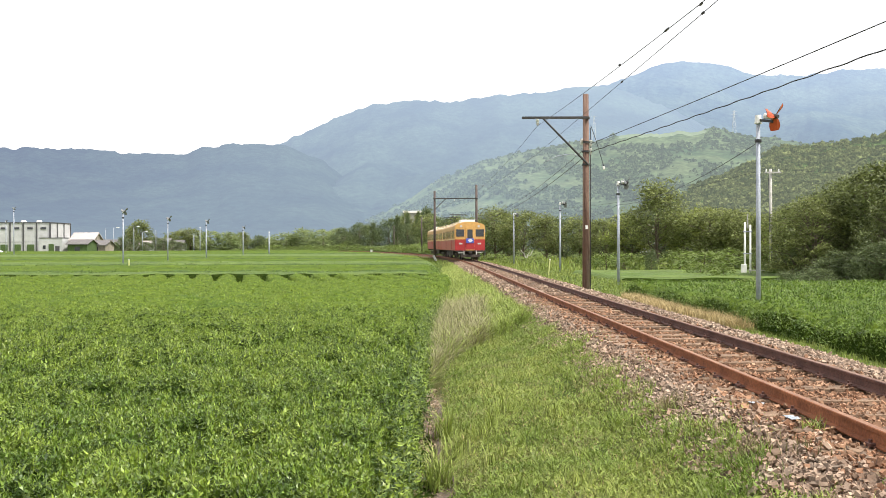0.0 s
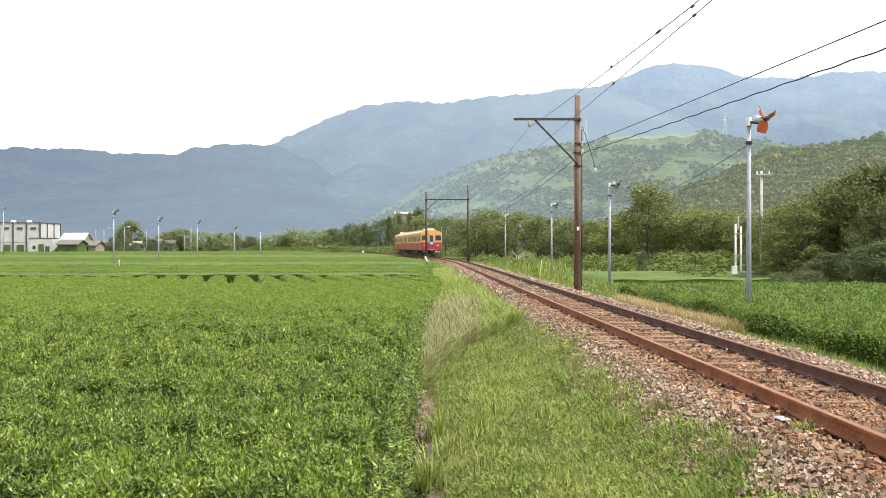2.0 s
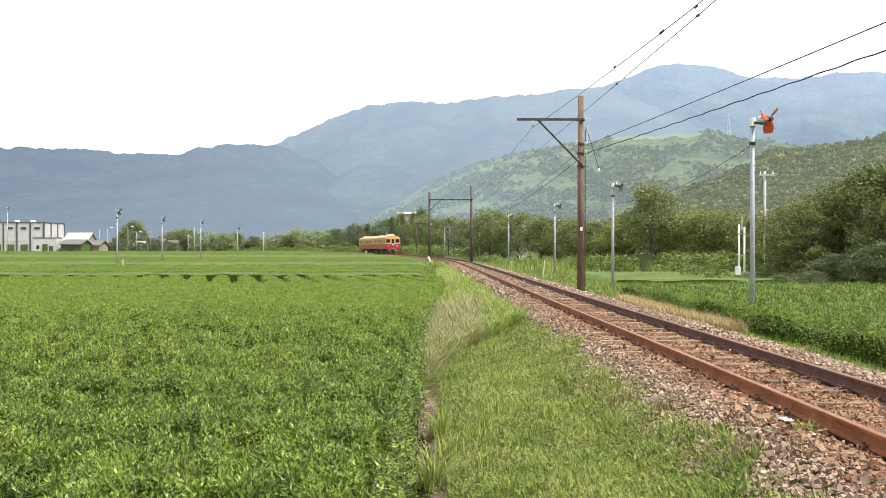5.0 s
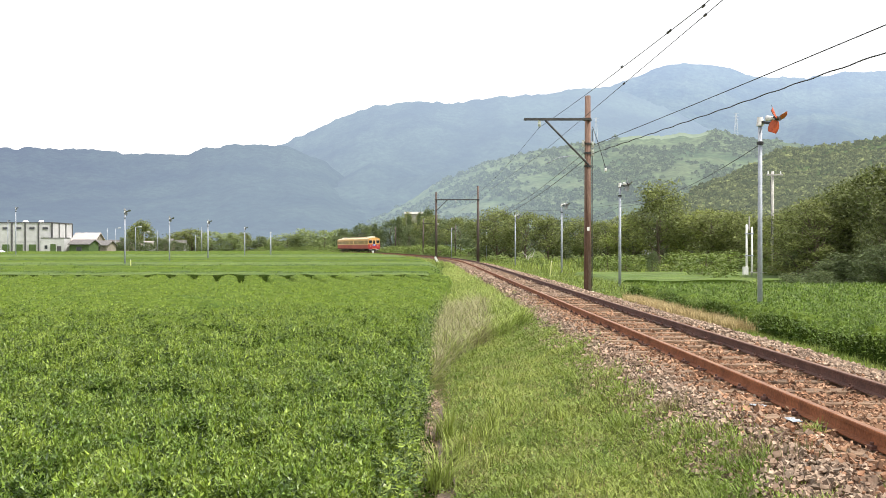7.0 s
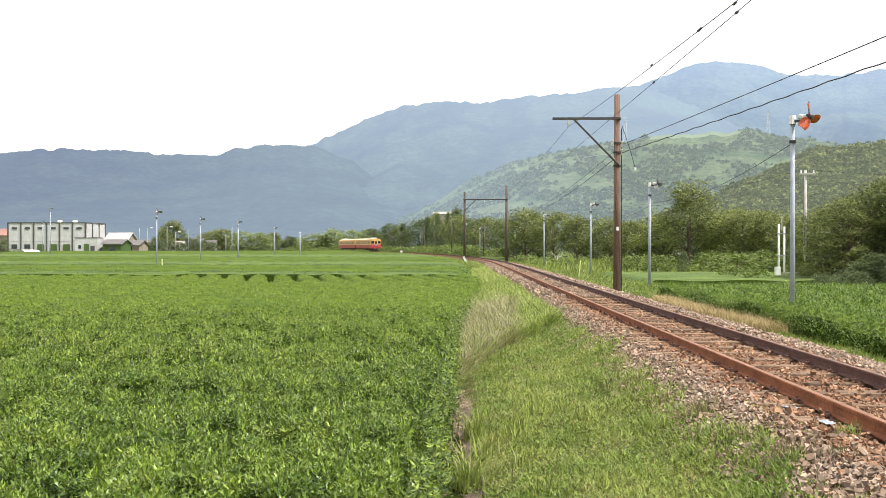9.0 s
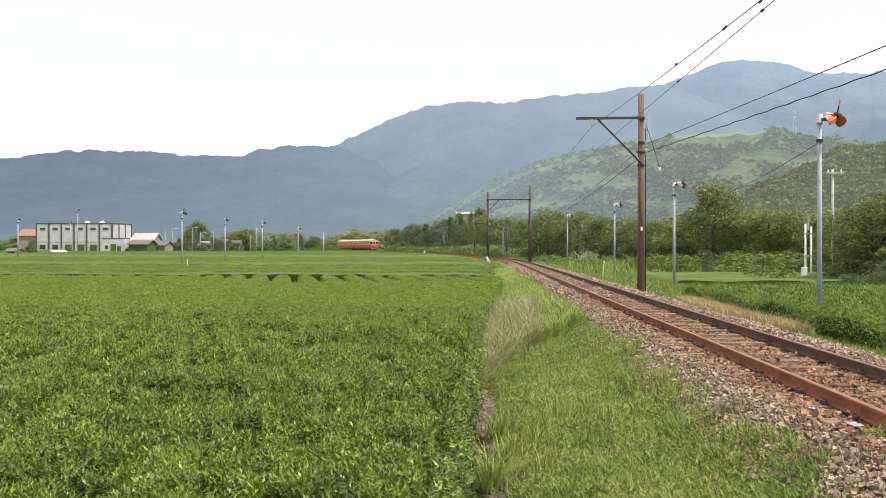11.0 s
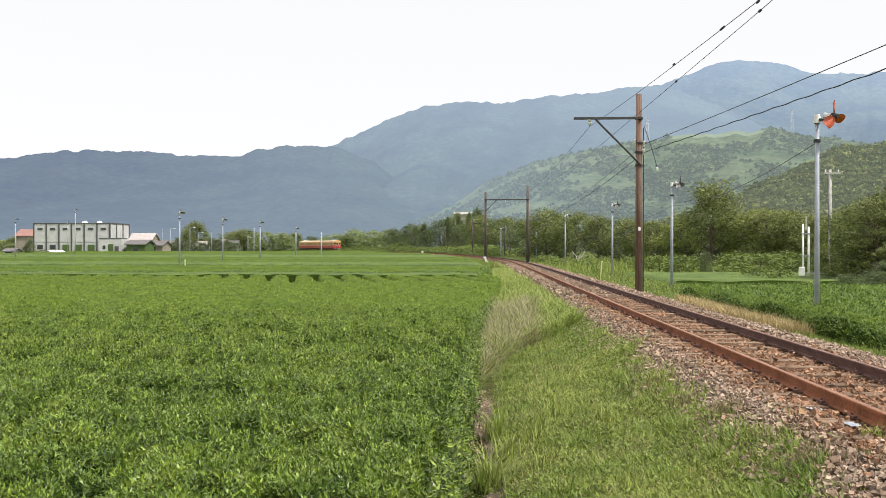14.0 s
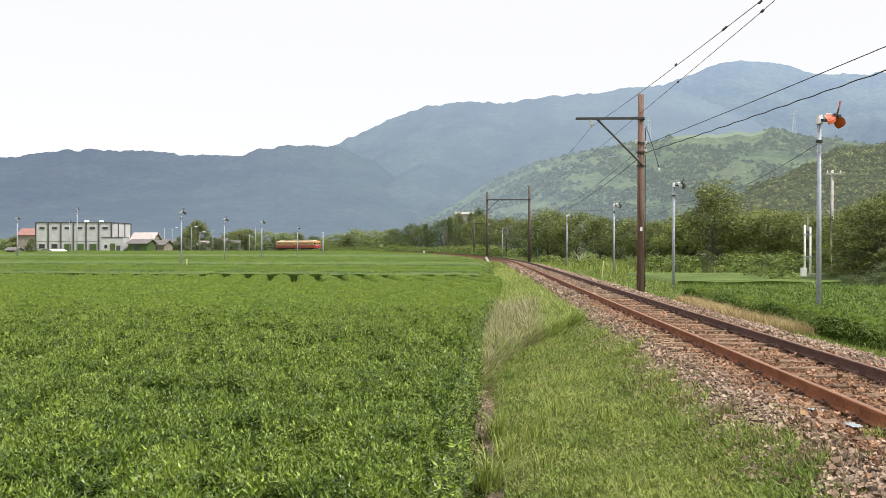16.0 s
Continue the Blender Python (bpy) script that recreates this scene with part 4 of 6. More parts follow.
FAN_TOP = 4.22
frost_fan((1345 - 784) / 1550 * 20.1, 20.1, -0.62, FAN_TOP, 34, M_ORANGE, 0.058, "grey pole with an orange-bladed frost fan above tea")
for px, y, base, top in ((1097, 40.5, -0.9, 4.2), (994, 61, -1.1, 4.25), (912, 82, -0.8, 4.25), (861, 125, -0.7, 4.2), (799, 143, -0.7, 4.3)):
    frost_fan((px - 784) / 1550 * y, y, base, top, 50 if px > 900 else 30, M_GREYBLADE, 0.07)
for px, y, base, top in ((221, 73, -0.8, 4.25), (300, 92, -0.8, 4.25), (368, 104, -0.8, 4.3), (433, 138, -0.8, 4.3), (28, 150, -0.8, 7.9),
                         (-84, 118, -0.8, 5.2), (14, 190, -0.8, 6.9)):
    frost_fan((px - 784) / 1550 * y, y, base, top, 40, M_GREYBLADE, 0.07 if y < 100 else 0.09)

# cable from fan to fan
fan_cable = empty("fan_cable", pose(0, 0, 0), "thin dark supply cable slung between fan poles", "cable")
STOPS = [(7.28, 20.1, 3.68), (8.18, 40.5, 3.2), (8.27, 61.0, 3.2), (6.8, 82.0, 3.2)]
for a, b in zip(STOPS, STOPS[1:]):
    wire("cable", span(a, b, 0.35), 0.008, M_WIRE, fan_cable)


# ---- tea fields ----
ROW_DIR = np.array([-0.225, 0.974])
FIELD_END = 46.5


def furrow(x, y):
    """0 on a row, up to 1 in the gap between two rows."""
    u = x * ROW_DIR[1] - y * ROW_DIR[0]
    return np.clip(np.cos(2 * math.pi * u / 1.15) - 0.45, 0, 1) / 0.55


HOLES = [(-5.85, 21.0, 0.42, 0.8), (-3.53, 9.1, 0.14, 0.2), (-2.57, 8.75, 0.14, 0.16), (-4.9, 14.5, 0.2, 0.3), (-8.9, 26.0, 0.4, 0.7), (-1.6, 12.0, 0.15, 0.2)]


def hollow(x, y):
    """0 to 1 where a bush has a gap in its top."""
    h = 0 * x
    for hx, hy, rx, ry in HOLES:
        h = np.maximum(h, np.exp(-((x - hx) / rx) ** 2 - ((y - hy) / ry) ** 2))
    return h


def tea_side(y):
    """x of the uneven side of the near field."""
    return FIELD_EDGE + 0.8 * np.clip((y - 18) / 22, 0, 1) + 0.05 * wobble(y, y, 1.6) + 0.05 * wobble(y, y, 4.1, 2)


def tea_near_z(x, y):
    """Top of the near field: a nearly closed canopy; the furrows open towards its far end."""
    edge = np.clip((tea_side(y) - x) / 0.22, 0, 1)
    end = np.clip((FIELD_END - y) / 0.9, 0, 1)
    open_ = 0.06 + 0.50 * np.clip((y - 37) / 7, 0, 1)
    fur = furrow(x, y)
    z = TEA_TOP + (0.03 + 0.035 * np.clip((y - 9) / 8, 0, 1)) * wobble(0.3 * x, y, 3.4, 3) + 0.03 * wobble(x, y, 2.3) + 0.035 * wobble(x, y, 8.0, 2) + 0.02 * wobble(x, y, 21, 1)
    z = z - open_ * fur - 0.28 * hollow(x, y) - 0.07 * np.clip((25 - y) / 6, 0, 1)
    z = z - 0.16 * np.clip((y - 36) / 8, 0, 1) * (0.5 + 0.5 * np.cos(2 * math.pi * (x * ROW_DIR[1] - y * ROW_DIR[0]) / 1.15)) ** 1.5
    return FIELD_Z + (z - FIELD_Z) * np.sqrt(edge) * np.sqrt(end) * 1.0


tx = steps((-34, -20, 0.16), (-20, -1.2, 0.10), (-1.2, 0.75, 0.05))
ty = steps((-3, 3.5, 0.5), (3.5, 20, 0.16), (20, FIELD_END + 0.05, 0.14))
# dark slot near by, in hollows and furrows: their shade as colour
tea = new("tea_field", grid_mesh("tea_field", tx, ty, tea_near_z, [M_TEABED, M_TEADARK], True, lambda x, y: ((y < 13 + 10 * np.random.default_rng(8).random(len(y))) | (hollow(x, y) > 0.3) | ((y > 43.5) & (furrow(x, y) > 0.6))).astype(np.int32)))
tagged(tea, "dense bright green tea bushes with a flat clipped top", "tea field", kind="stuff")

# a leaf: folded along the midrib, pointed
LEAF = (np.array([[0, 0, 0], [-0.15, 0.42, 0.06], [0, 0.45, 0.0], [0.15, 0.42, 0.06], [0, 1.0, -0.10]], float),
        np.array([[0, 2, 1], [0, 3, 2], [1, 2, 4], [2, 3, 4]]))
LEAF2 = (np.array([[0, 0, 0], [-0.15, 0.45, 0.06], [0.15, 0.45, 0.06], [0, 1.0, -0.10]], float), np.array([[0, 2, 1], [1, 2, 3]]))


def leaf_turns(n, r, up=0.9, spread=0.6, roll=0.45):
    """Turns that set leaves pointing up and outwards at random."""
    az = r.random(n) * 2 * math.pi
    el = np.clip(r.normal(up, spread, n), -0.4, 1.5)
    ro = r.normal(0, roll, n)
    ca, sa, ce, se, cr, sr = np.cos(az), np.sin(az), np.cos(el), np.sin(el), np.cos(ro), np.sin(ro)
    yv = np.stack([ca * ce, sa * ce, se], 1)
    xv = np.stack([-sa, ca, np.zeros(n)], 1)
    zv = np.cross(xv, yv)
    x2 = xv * cr[:, None] + zv * sr[:, None]
    z2 = np.cross(x2, yv)
    return np.stack([x2, yv, z2], 2)


def tea_leaves(name, shoots, per, y0, y1, size, zf, x_lo, x_hi, r, shape, power=1.0, mat=None, sink=0.0, cut=-0.22, up=0.55, lift=0.07):
    """Shoots of a few leaves each, over the clipped top."""
    n = shoots * per
    y = y0 + (y1 - y0) * r.random(shoots) ** power
    x = x_lo(y) + (x_hi(y) - x_lo(y)) * r.random(shoots)
    keep = 0.8 * wobble(x, y, 16.0, 1.0) + 0.35 * wobble(x, y, 4.5, 2.0) + 0.25 * r.normal(size=shoots) > cut
    keep &= hollow(x, y) < 0.25 + 0.4 * r.random(shoots)
    keep &= ~((y > 38) & (x < 3) & (furrow(x, y) > 0.4 + np.clip((44 - y) / 4, 0, 1)))
    x, y = x[keep], y[keep]
    z = zf(x, y) + r.normal(0.0, 0.022, len(x)) + 0.02 - sink + lift * np.clip((25 - y) / 6, 0, 1)
    sz = np.clip(r.normal(size, size * 0.2, len(x)), size * 0.5, size * 1.6)
    c = np.repeat(np.stack([x, y, z], 1), per, 0)
    n = len(c)
    c[:, 2] -= r.random(n) ** 1.5 * size * 1.9
    return scatter_mesh(name, [shape], c, np.repeat(sz, per) * (0.7 + 0.5 * r.random(n)), mat or M_TEALEAF, r, leaf_turns(n, r, up, 0.45))


leaf_rng = np.random.default_rng(5)
left_of = lambda y: -0.62 * y - 1.2
edge_of = lambda y: tea_side(y) + 0.05
for n, y0, y1, size, shape, pw in ((24000, 4.4, 11, 0.043, LEAF2, 1.2), (42000, 11, 25, 0.054, LEAF2, 1.15), (36000, 25, FIELD_END - 0.5, 0.064, LEAF2, 1.1)):
    ob = new("tea_leaves", tea_leaves("tea_leaves", n, 5 if y0 < 5 else 4, y0, y1, size, tea_near_z, left_of, edge_of, leaf_rng, shape, pw))
    tagged(ob, "fresh glossy tea leaves on the clipped bushes", "tea leaves", kind="stuff")
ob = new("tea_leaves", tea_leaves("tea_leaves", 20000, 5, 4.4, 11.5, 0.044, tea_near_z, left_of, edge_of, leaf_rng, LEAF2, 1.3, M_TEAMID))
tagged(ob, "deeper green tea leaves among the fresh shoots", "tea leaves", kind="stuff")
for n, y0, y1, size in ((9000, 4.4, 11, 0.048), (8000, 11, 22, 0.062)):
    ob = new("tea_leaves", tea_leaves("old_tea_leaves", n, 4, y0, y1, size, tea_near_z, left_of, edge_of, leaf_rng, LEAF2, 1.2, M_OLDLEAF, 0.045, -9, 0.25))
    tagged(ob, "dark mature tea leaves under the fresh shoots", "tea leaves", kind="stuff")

def flank_leaves(n, y0, y1, side, low, top, size, out, mat, label):
    """Leaves down the side of a hedge."""
    y = y0 + (y1 - y0) * leaf_rng.random(n) ** 1.3
    u = leaf_rng.random(n) ** 0.7
    p = np.stack([side(y) + out * (0.05 - 0.10 * u ** 3) + 0.04 * leaf_rng.normal(size=n), y, low + (top - low) * u], 1)
    sz = size * (0.6 + 0.8 * leaf_rng.random(n))
    tagged(new("tea_leaves", scatter_mesh("flank_leaves", [LEAF2], p, sz, mat, leaf_rng, leaf_turns(n, leaf_rng, 0.2, 0.5))), label, "tea leaves", kind="stuff")


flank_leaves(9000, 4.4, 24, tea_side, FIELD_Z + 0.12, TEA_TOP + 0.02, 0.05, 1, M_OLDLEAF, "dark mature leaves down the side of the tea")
flank_leaves(9000, 4.4, 28, tea_side, FIELD_Z + 0.30, TEA_TOP + 0.04, 0.05, 1, M_TEALEAF, "fresh leaves along the side of the tea")

# fields beyond: low hedges across the view, in blocks
blocks = [(49.2, 53.2, -0.22), (54.6, 60.5, -0.16), (62, 70, -0.17), (72, 82.5, -0.10), (85, 97, -0.11), (100, 117, -0.03), (121, 150, -0.03), (155, 190, 0.04), (196, 260, 0.03)]
for k, (y0, y1, z) in enumerate(blocks):
    def far_z(x, y, z=z, y0=y0, y1=y1, xr=float(line_x((y0 + y1) / 2)) - 1.2 if y1 >= 110 else min(float(line_x((y0 + y1) / 2)) - 1.2, FIELD_EDGE + 0.8)):
        e = np.clip((y - y0) / 0.12, 0, 1) * np.clip((y1 - y) / 0.5, 0, 1)
        e = e * np.clip((line_x(y) - 2.9 - x) / 0.8, 0, 1)
        e = e * np.clip((xr - 0.3 - x) / 0.8, 0, 1)
        row = 0.05 * wobble(x, y, 3.0, 2) + 0.03 * wobble(x, y, 9.0, 1) + 0.07 * np.abs(np.sin(math.pi * (y - y0) / 1.8))
        return FIELD_Z + (z - FIELD_Z + row - 0.06 + 0.03 * wobble(x, y, 0.9)) * np.sqrt(e)
    xr = float(line_x((y0 + y1) / 2)) - 1.2
    xr = min(xr, FIELD_EDGE + 0.8) if y1 < 110 else xr
    # a darker strip along each hedge front paints the shaded gap before it
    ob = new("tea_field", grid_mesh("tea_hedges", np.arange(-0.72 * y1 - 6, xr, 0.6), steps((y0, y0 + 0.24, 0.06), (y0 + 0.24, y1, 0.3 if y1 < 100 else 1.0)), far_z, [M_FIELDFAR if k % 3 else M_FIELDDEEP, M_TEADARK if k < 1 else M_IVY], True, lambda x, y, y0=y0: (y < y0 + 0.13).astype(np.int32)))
    tagged(ob, "clipped tea hedges in long low rows", "tea field", kind="stuff")

def band_z(x, y):
    return np.where(y < 53.9, -0.22, np.where(y < 61, -0.16, np.where(y < 71, -0.17, -0.10))) + 0.05 * wobble(x, y, 3.0, 2) - 0.02


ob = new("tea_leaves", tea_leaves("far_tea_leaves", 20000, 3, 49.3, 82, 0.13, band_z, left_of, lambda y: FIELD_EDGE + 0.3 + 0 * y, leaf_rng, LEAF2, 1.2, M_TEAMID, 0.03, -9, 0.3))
tagged(ob, "leafy tops of the tea hedges across the path", "tea leaves", kind="stuff")

# fields beyond the line: a tea field by the track, a darker one lower down
def right_z(x, y):
    e = np.clip((x - line_x(y) - 3.1 - 0.12 * wobble(x, y, 2.0)) / 0.35, 0, 1) * np.clip((31.5 + 0.4 * wobble(x, x, 0.8) - y) / 0.5, 0, 1)
    z = 0.02 + 0.04 * wobble(x, y, 2.3) + 0.02 * wobble(x, y, 6, 2)
    return RIGHT_Z - 0.1 + (z - RIGHT_Z + 0.1) * np.sqrt(e)


# flank towards the track uses the dark bed, its shade painted in
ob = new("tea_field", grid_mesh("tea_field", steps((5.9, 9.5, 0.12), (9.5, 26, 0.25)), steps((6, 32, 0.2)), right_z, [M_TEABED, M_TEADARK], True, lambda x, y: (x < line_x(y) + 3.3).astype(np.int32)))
tagged(ob, "dense green tea bushes beside the track", "tea field", kind="stuff")
for n, y0, y1, size in ((17000, 9, 20, 0.058), (15000, 20, 31.4, 0.085)):
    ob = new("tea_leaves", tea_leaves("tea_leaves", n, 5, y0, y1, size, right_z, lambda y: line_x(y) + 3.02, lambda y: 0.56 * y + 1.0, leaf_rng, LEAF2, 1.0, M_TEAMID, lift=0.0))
    tagged(ob, "green tea leaves on bushes beside the track", "tea leaves", kind="stuff")


flank_leaves(8000, 9, 31, lambda y: line_x(y) + 3.15, RIGHT_Z - 0.05, 0.0, 0.06, -1, M_TEAMID, "green leaves down the side of the tea")


def low_z(x, y):
    e = np.clip((x - line_x(y) - 5.5) / 0.6, 0, 1) * np.clip((y - 44) / 0.6, 0, 1) * np.clip((60 - y) / 0.6, 0, 1)
    return -1.25 + (0.80 + 0.12 * np.abs(np.sin(math.pi * y / 1.8)) + 0.05 * wobble(x, y, 1.5)) * np.sqrt(e)


# front edge painted dark for the shade below the hedge top
ob = new("tea_field", grid_mesh("tea_field", np.arange(7.5, 40, 0.3), steps((43.9, 60.1, 0.25)), low_z, [M_FIELDDEEP, M_TEADARK], True, lambda x, y: (y < 44.6).astype(np.int32)))
tagged(ob, "shaded tea hedges in a lower field", "tea field", kind="stuff")


# ---- grass, weeds and straw along the verge ----
BLADE_SHAPE = (np.array([[-0.5, 0, 0], [0.5, 0, 0], [-0.42, 0.10, 0.5], [0.42, 0.10, 0.5], [0, 0.42, 0.95]], float),
               np.array([[0, 1, 3], [0, 3, 2], [2, 3, 4]]))


def blades(name, label, pts, height, width, mat, r, category="grass", lean=1.0, clump=0.0):
    n = len(pts)
    az = r.random(n) * 2 * math.pi
    h = np.clip(r.normal(height, height * 0.3, n), height * 0.3, height * 1.8)
    if clump:
        h = h * np.clip(1 + clump * (wobble(pts[:, 0], pts[:, 1], 6.0, 3) + 0.8 * wobble(pts[:, 0], pts[:, 1], 15.0, 8)), 0.3, 2.5)
    w = width * (0.6 + 0.8 * r.random(n))
    ln = lean * (0.4 + 1.2 * r.random(n))
    v = BLADE_SHAPE[0]
    lx = v[None, :, 0] * w[:, None]
    ly = v[None, :, 1] * (h * ln)[:, None]
    X = lx * np.cos(az)[:, None] - ly * np.sin(az)[:, None] + pts[:, 0:1]
    Y = lx * np.sin(az)[:, None] + ly * np.cos(az)[:, None] + pts[:, 1:2]
    Z = v[None, :, 2] * (h / np.sqrt(1 + 0.15 * ln ** 2))[:, None] + pts[:, 2:3]
    V = np.stack([X, Y, Z], 2).reshape(-1, 3)
    F = (BLADE_SHAPE[1][None] + (np.arange(n) * 5)[:, None, None]).reshape(-1, 3)
    me = bpy.data.meshes.new(name)
    me.vertices.add(len(V))
    me.vertices.foreach_set("co", V.ravel().astype(np.float32))
    me.loops.add(F.size)
    me.loops.foreach_set("vertex_index", F.ravel().astype(np.int32))
    me.polygons.add(len(F))
    me.polygons.foreach_set("loop_start", np.arange(0, F.size, 3, dtype=np.int32))
    me.materials.append(mat)
    me.update(calc_edges=True)
    return tagged(new(name, me), label, category, kind="stuff")


grass_rng = np.random.default_rng(13)


def verge(n, y0, y1, lo, hi, r, power=1.0, keep=None):
    y = y0 + (y1 - y0) * r.random(n) ** power
    a, b = lo(y), hi(y)
    x = a + (b - a) * r.random(n)
    if keep is not None:
        k = keep(x, y, r)
        x, y = x[k], y[k]
    return np.stack([x, y, ground_z(x, y) - 0.01], 1)


toe = lambda y: line_x(y) - 1.48 + 0.16 * wobble(y, y, 1.9, 2)
BANK = mow_line
sparse = lambda x, y, r: r.random(len(x)) < np.clip(0.25 + 1.2 * np.abs(x - 0.02) / 0.5, 0.1, 1) * np.clip(0.75 + 0.45 * wobble(x, y, 2.2, 5), 0.25, 1) * (1 - 0.85 * np.exp(-((x - 0.3) / 0.2) ** 2 - ((y - 6.3) / 0.5) ** 2))
MOWN_END = 20.5
mown = lambda x, y, r: sparse(x, y, r) & (y < BANK(x) - 0.02)
rank = lambda x, y, r: y > BANK(x) - 0.05 + 0.22 * r.random(len(x))
blades("verge_grass", "short mown yellow-green grass on the verge", verge(84000, 4.2, MOWN_END, lambda y: 0.02 + 0 * y, lambda y: toe(y) + 0.25 * grass_rng.random(len(y)) ** 2, grass_rng, 1.35, mown), 0.07, 0.0095, M_BLADE, grass_rng, lean=1.8, clump=0.5)
blades("verge_grass", "ragged grass along the rim of the ballast", verge(11000, 4.6, 24, lambda y: toe(y) - 0.45, lambda y: toe(y) + 0.12 + 0.1 * wobble(y, y, 6.0, 4), grass_rng, 1.2), 0.09, 0.009, M_BLADE, grass_rng, lean=1.6, clump=0.6)
blades("verge_weeds", "rank unmown weeds along the bank", verge(60000, 12.5, 90, lambda y: tea_side(y) + 0.05 - 0.55 * (y > 44), lambda y: toe(y) - 0.1, grass_rng, 1.7, rank), 0.17, 0.014, M_RANK, grass_rng, lean=1.7, clump=0.7)
blades("verge_weeds", "rank weeds on the bank farther along the curve", verge(12000, 75, 230, lambda y: line_x(y) - 4.2, lambda y: line_x(y) - 2.0, grass_rng, 1.2), 0.42, 0.07, M_BLADE, grass_rng)
blades("reeds", "pale dry reeds and tall grass by the tea", verge(9000, 11.0, 26, lambda y: tea_side(y), lambda y: 0.35 + 0.035 * y, grass_rng, 1.0, rank), 0.34, 0.010, M_REED, grass_rng, lean=2.2, clump=0.5)
blades("dead_grass", "bleached thin stalks in the mown verge", verge(9000, 4.5, 19, lambda y: 0.02 + 0 * y, toe, grass_rng, 1.2, mown), 0.07, 0.007, M_STRAW, grass_rng, lean=2.2)
blades("straw", "bleached dry grass beyond the rails", verge(9000, 18.4, 29, lambda y: line_x(y) + 2.25 + 0.3 * np.abs(y - 23.5) / 5, lambda y: line_x(y) + 3.1, grass_rng), 0.24, 0.010, M_STRAW, grass_rng, lean=1.2)
blades("verge_grass", "thin grass beside the far rail", verge(5000, 8, 30, lambda y: line_x(y) + 2.6, lambda y: line_x(y) + 3.2, grass_rng), 0.09, 0.010, M_BLADE, grass_rng)
blades("verge_weeds", "weeds between track and lower field", verge(8000, 31, 100, lambda y: line_x(y) + 2.3, lambda y: line_x(y) + 7.5, grass_rng), 0.20, 0.028, M_BLADE, grass_rng)
blades("meadow_weeds", "green weeds in front of the trees", verge(10000, 58, 110, lambda y: line_x(y) + 4, lambda y: 0.5 * y + 8, grass_rng), 0.55, 0.06, M_BLADE, grass_rng)
def weed_leaves(label, pts, size, r, lift, mat=None):
    p = pts.copy()
    p[:, 2] += lift * r.random(len(p)) ** 0.7
    sz = np.clip(r.normal(size, size * 0.3, len(p)), size * 0.4, size * 1.8)
    ob = new("verge_weeds", scatter_mesh("weed_leaves", [LEAF2], p, sz, mat or M_WEED, r, leaf_turns(len(p), r, 0.25, 0.5, 0.6)))
    return tagged(ob, label, "weeds", kind="stuff")


weed_leaves("small broad-leaved weeds in the mown grass", verge(58000, 4.4, MOWN_END, lambda y: 0.0 + 0 * y, toe, grass_rng, 1.3, mown), 0.044, grass_rng, 0.07)
weed_leaves("broad-leaved weeds matted over the bank", verge(16000, 12.5, 45, lambda y: tea_side(y) + 0.1, toe, grass_rng, 1.4, rank), 0.06, grass_rng, 0.17)
weed_leaves("low leafy weeds around the foot of the mast", verge(9000, 31, 62, lambda y: line_x(y) + 2.4, lambda y: line_x(y) + 6.5, grass_rng, 1.2), 0.085, grass_rng, 0.16, M_BUSH)
weed_leaves("small weeds at the edge of the ballast", verge(3500, 5, 30, lambda y: toe(y) - 0.25, lambda y: toe(y) + 0.5, grass_rng, 1.1, lambda x, y, r: wobble(x, y, 2.6, 7) > 0.15), 0.035, grass_rng, 0.07)
gy_ = 5.0 + 8.0 * grass_rng.random(1500)
gx_ = -0.18 + 0.10 * grass_rng.normal(size=1500)
gp = np.stack([gx_, gy_, ground_z(gx_, gy_) + 0.004], 1)
ob = new("path_gravel", scatter_mesh("path_gravel", STONES, gp, np.clip(grass_rng.normal(0.014, 0.006, 1500), 0.006, 0.03), M_STONE, grass_rng))
tagged(ob, "small stones scattered on the bare path", "gravel", kind="stuff")
ly = 4.6 + 8.5 * grass_rng.random(1800)
lx = -0.16 + 0.13 * grass_rng.normal(size=1800)
litter = np.stack([lx, ly, ground_z(lx, ly) + 0.012], 1)
ob = new("leaf_litter", scatter_mesh("leaf_litter", [LEAF2], litter, 0.03 + 0.03 * grass_rng.random(1800), M_DRYTUFT, grass_rng, leaf_turns(1800, grass_rng, 0.05, 0.25, 0.5)))
tagged(ob, "dry brown leaves lying on the bare path", "leaf litter", kind="stuff")
# long blades drooping over the lip of the bank
lip_x = -0.3 + 2.3 * grass_rng.random(2600) ** 1.2
lip_y = mow_line(lip_x) + 0.02 + 0.16 * grass_rng.random(2600)
lip = np.stack([lip_x, lip_y, ground_z(lip_x, lip_y)], 1)
blades("bank_grass", "drooping grass along the lip of the bank", lip[::2], 0.26, 0.012, M_RANK, grass_rng, lean=2.3, clump=0.6)
blades("bank_grass", "drooping dry grass along the lip of the bank", lip[1::2][lip[1::2][:, 0] < 0.9], 0.30, 0.011, M_REED, grass_rng, lean=2.4, clump=0.6)


# single tufts on the verge
def tuft(x, y, h, n, mat, label, wide=0.06, lean=1.5, width=0.009):
    p = np.array([x, y, 0.0]) + grass_rng.normal(size=(n, 3)) * np.array([wide, wide, 0])
    p[:, 2] = ground_z(p[:, 0], p[:, 1])
    blades("grass_tuft", label, p, h, width, mat, grass_rng, "grass tuft", lean)


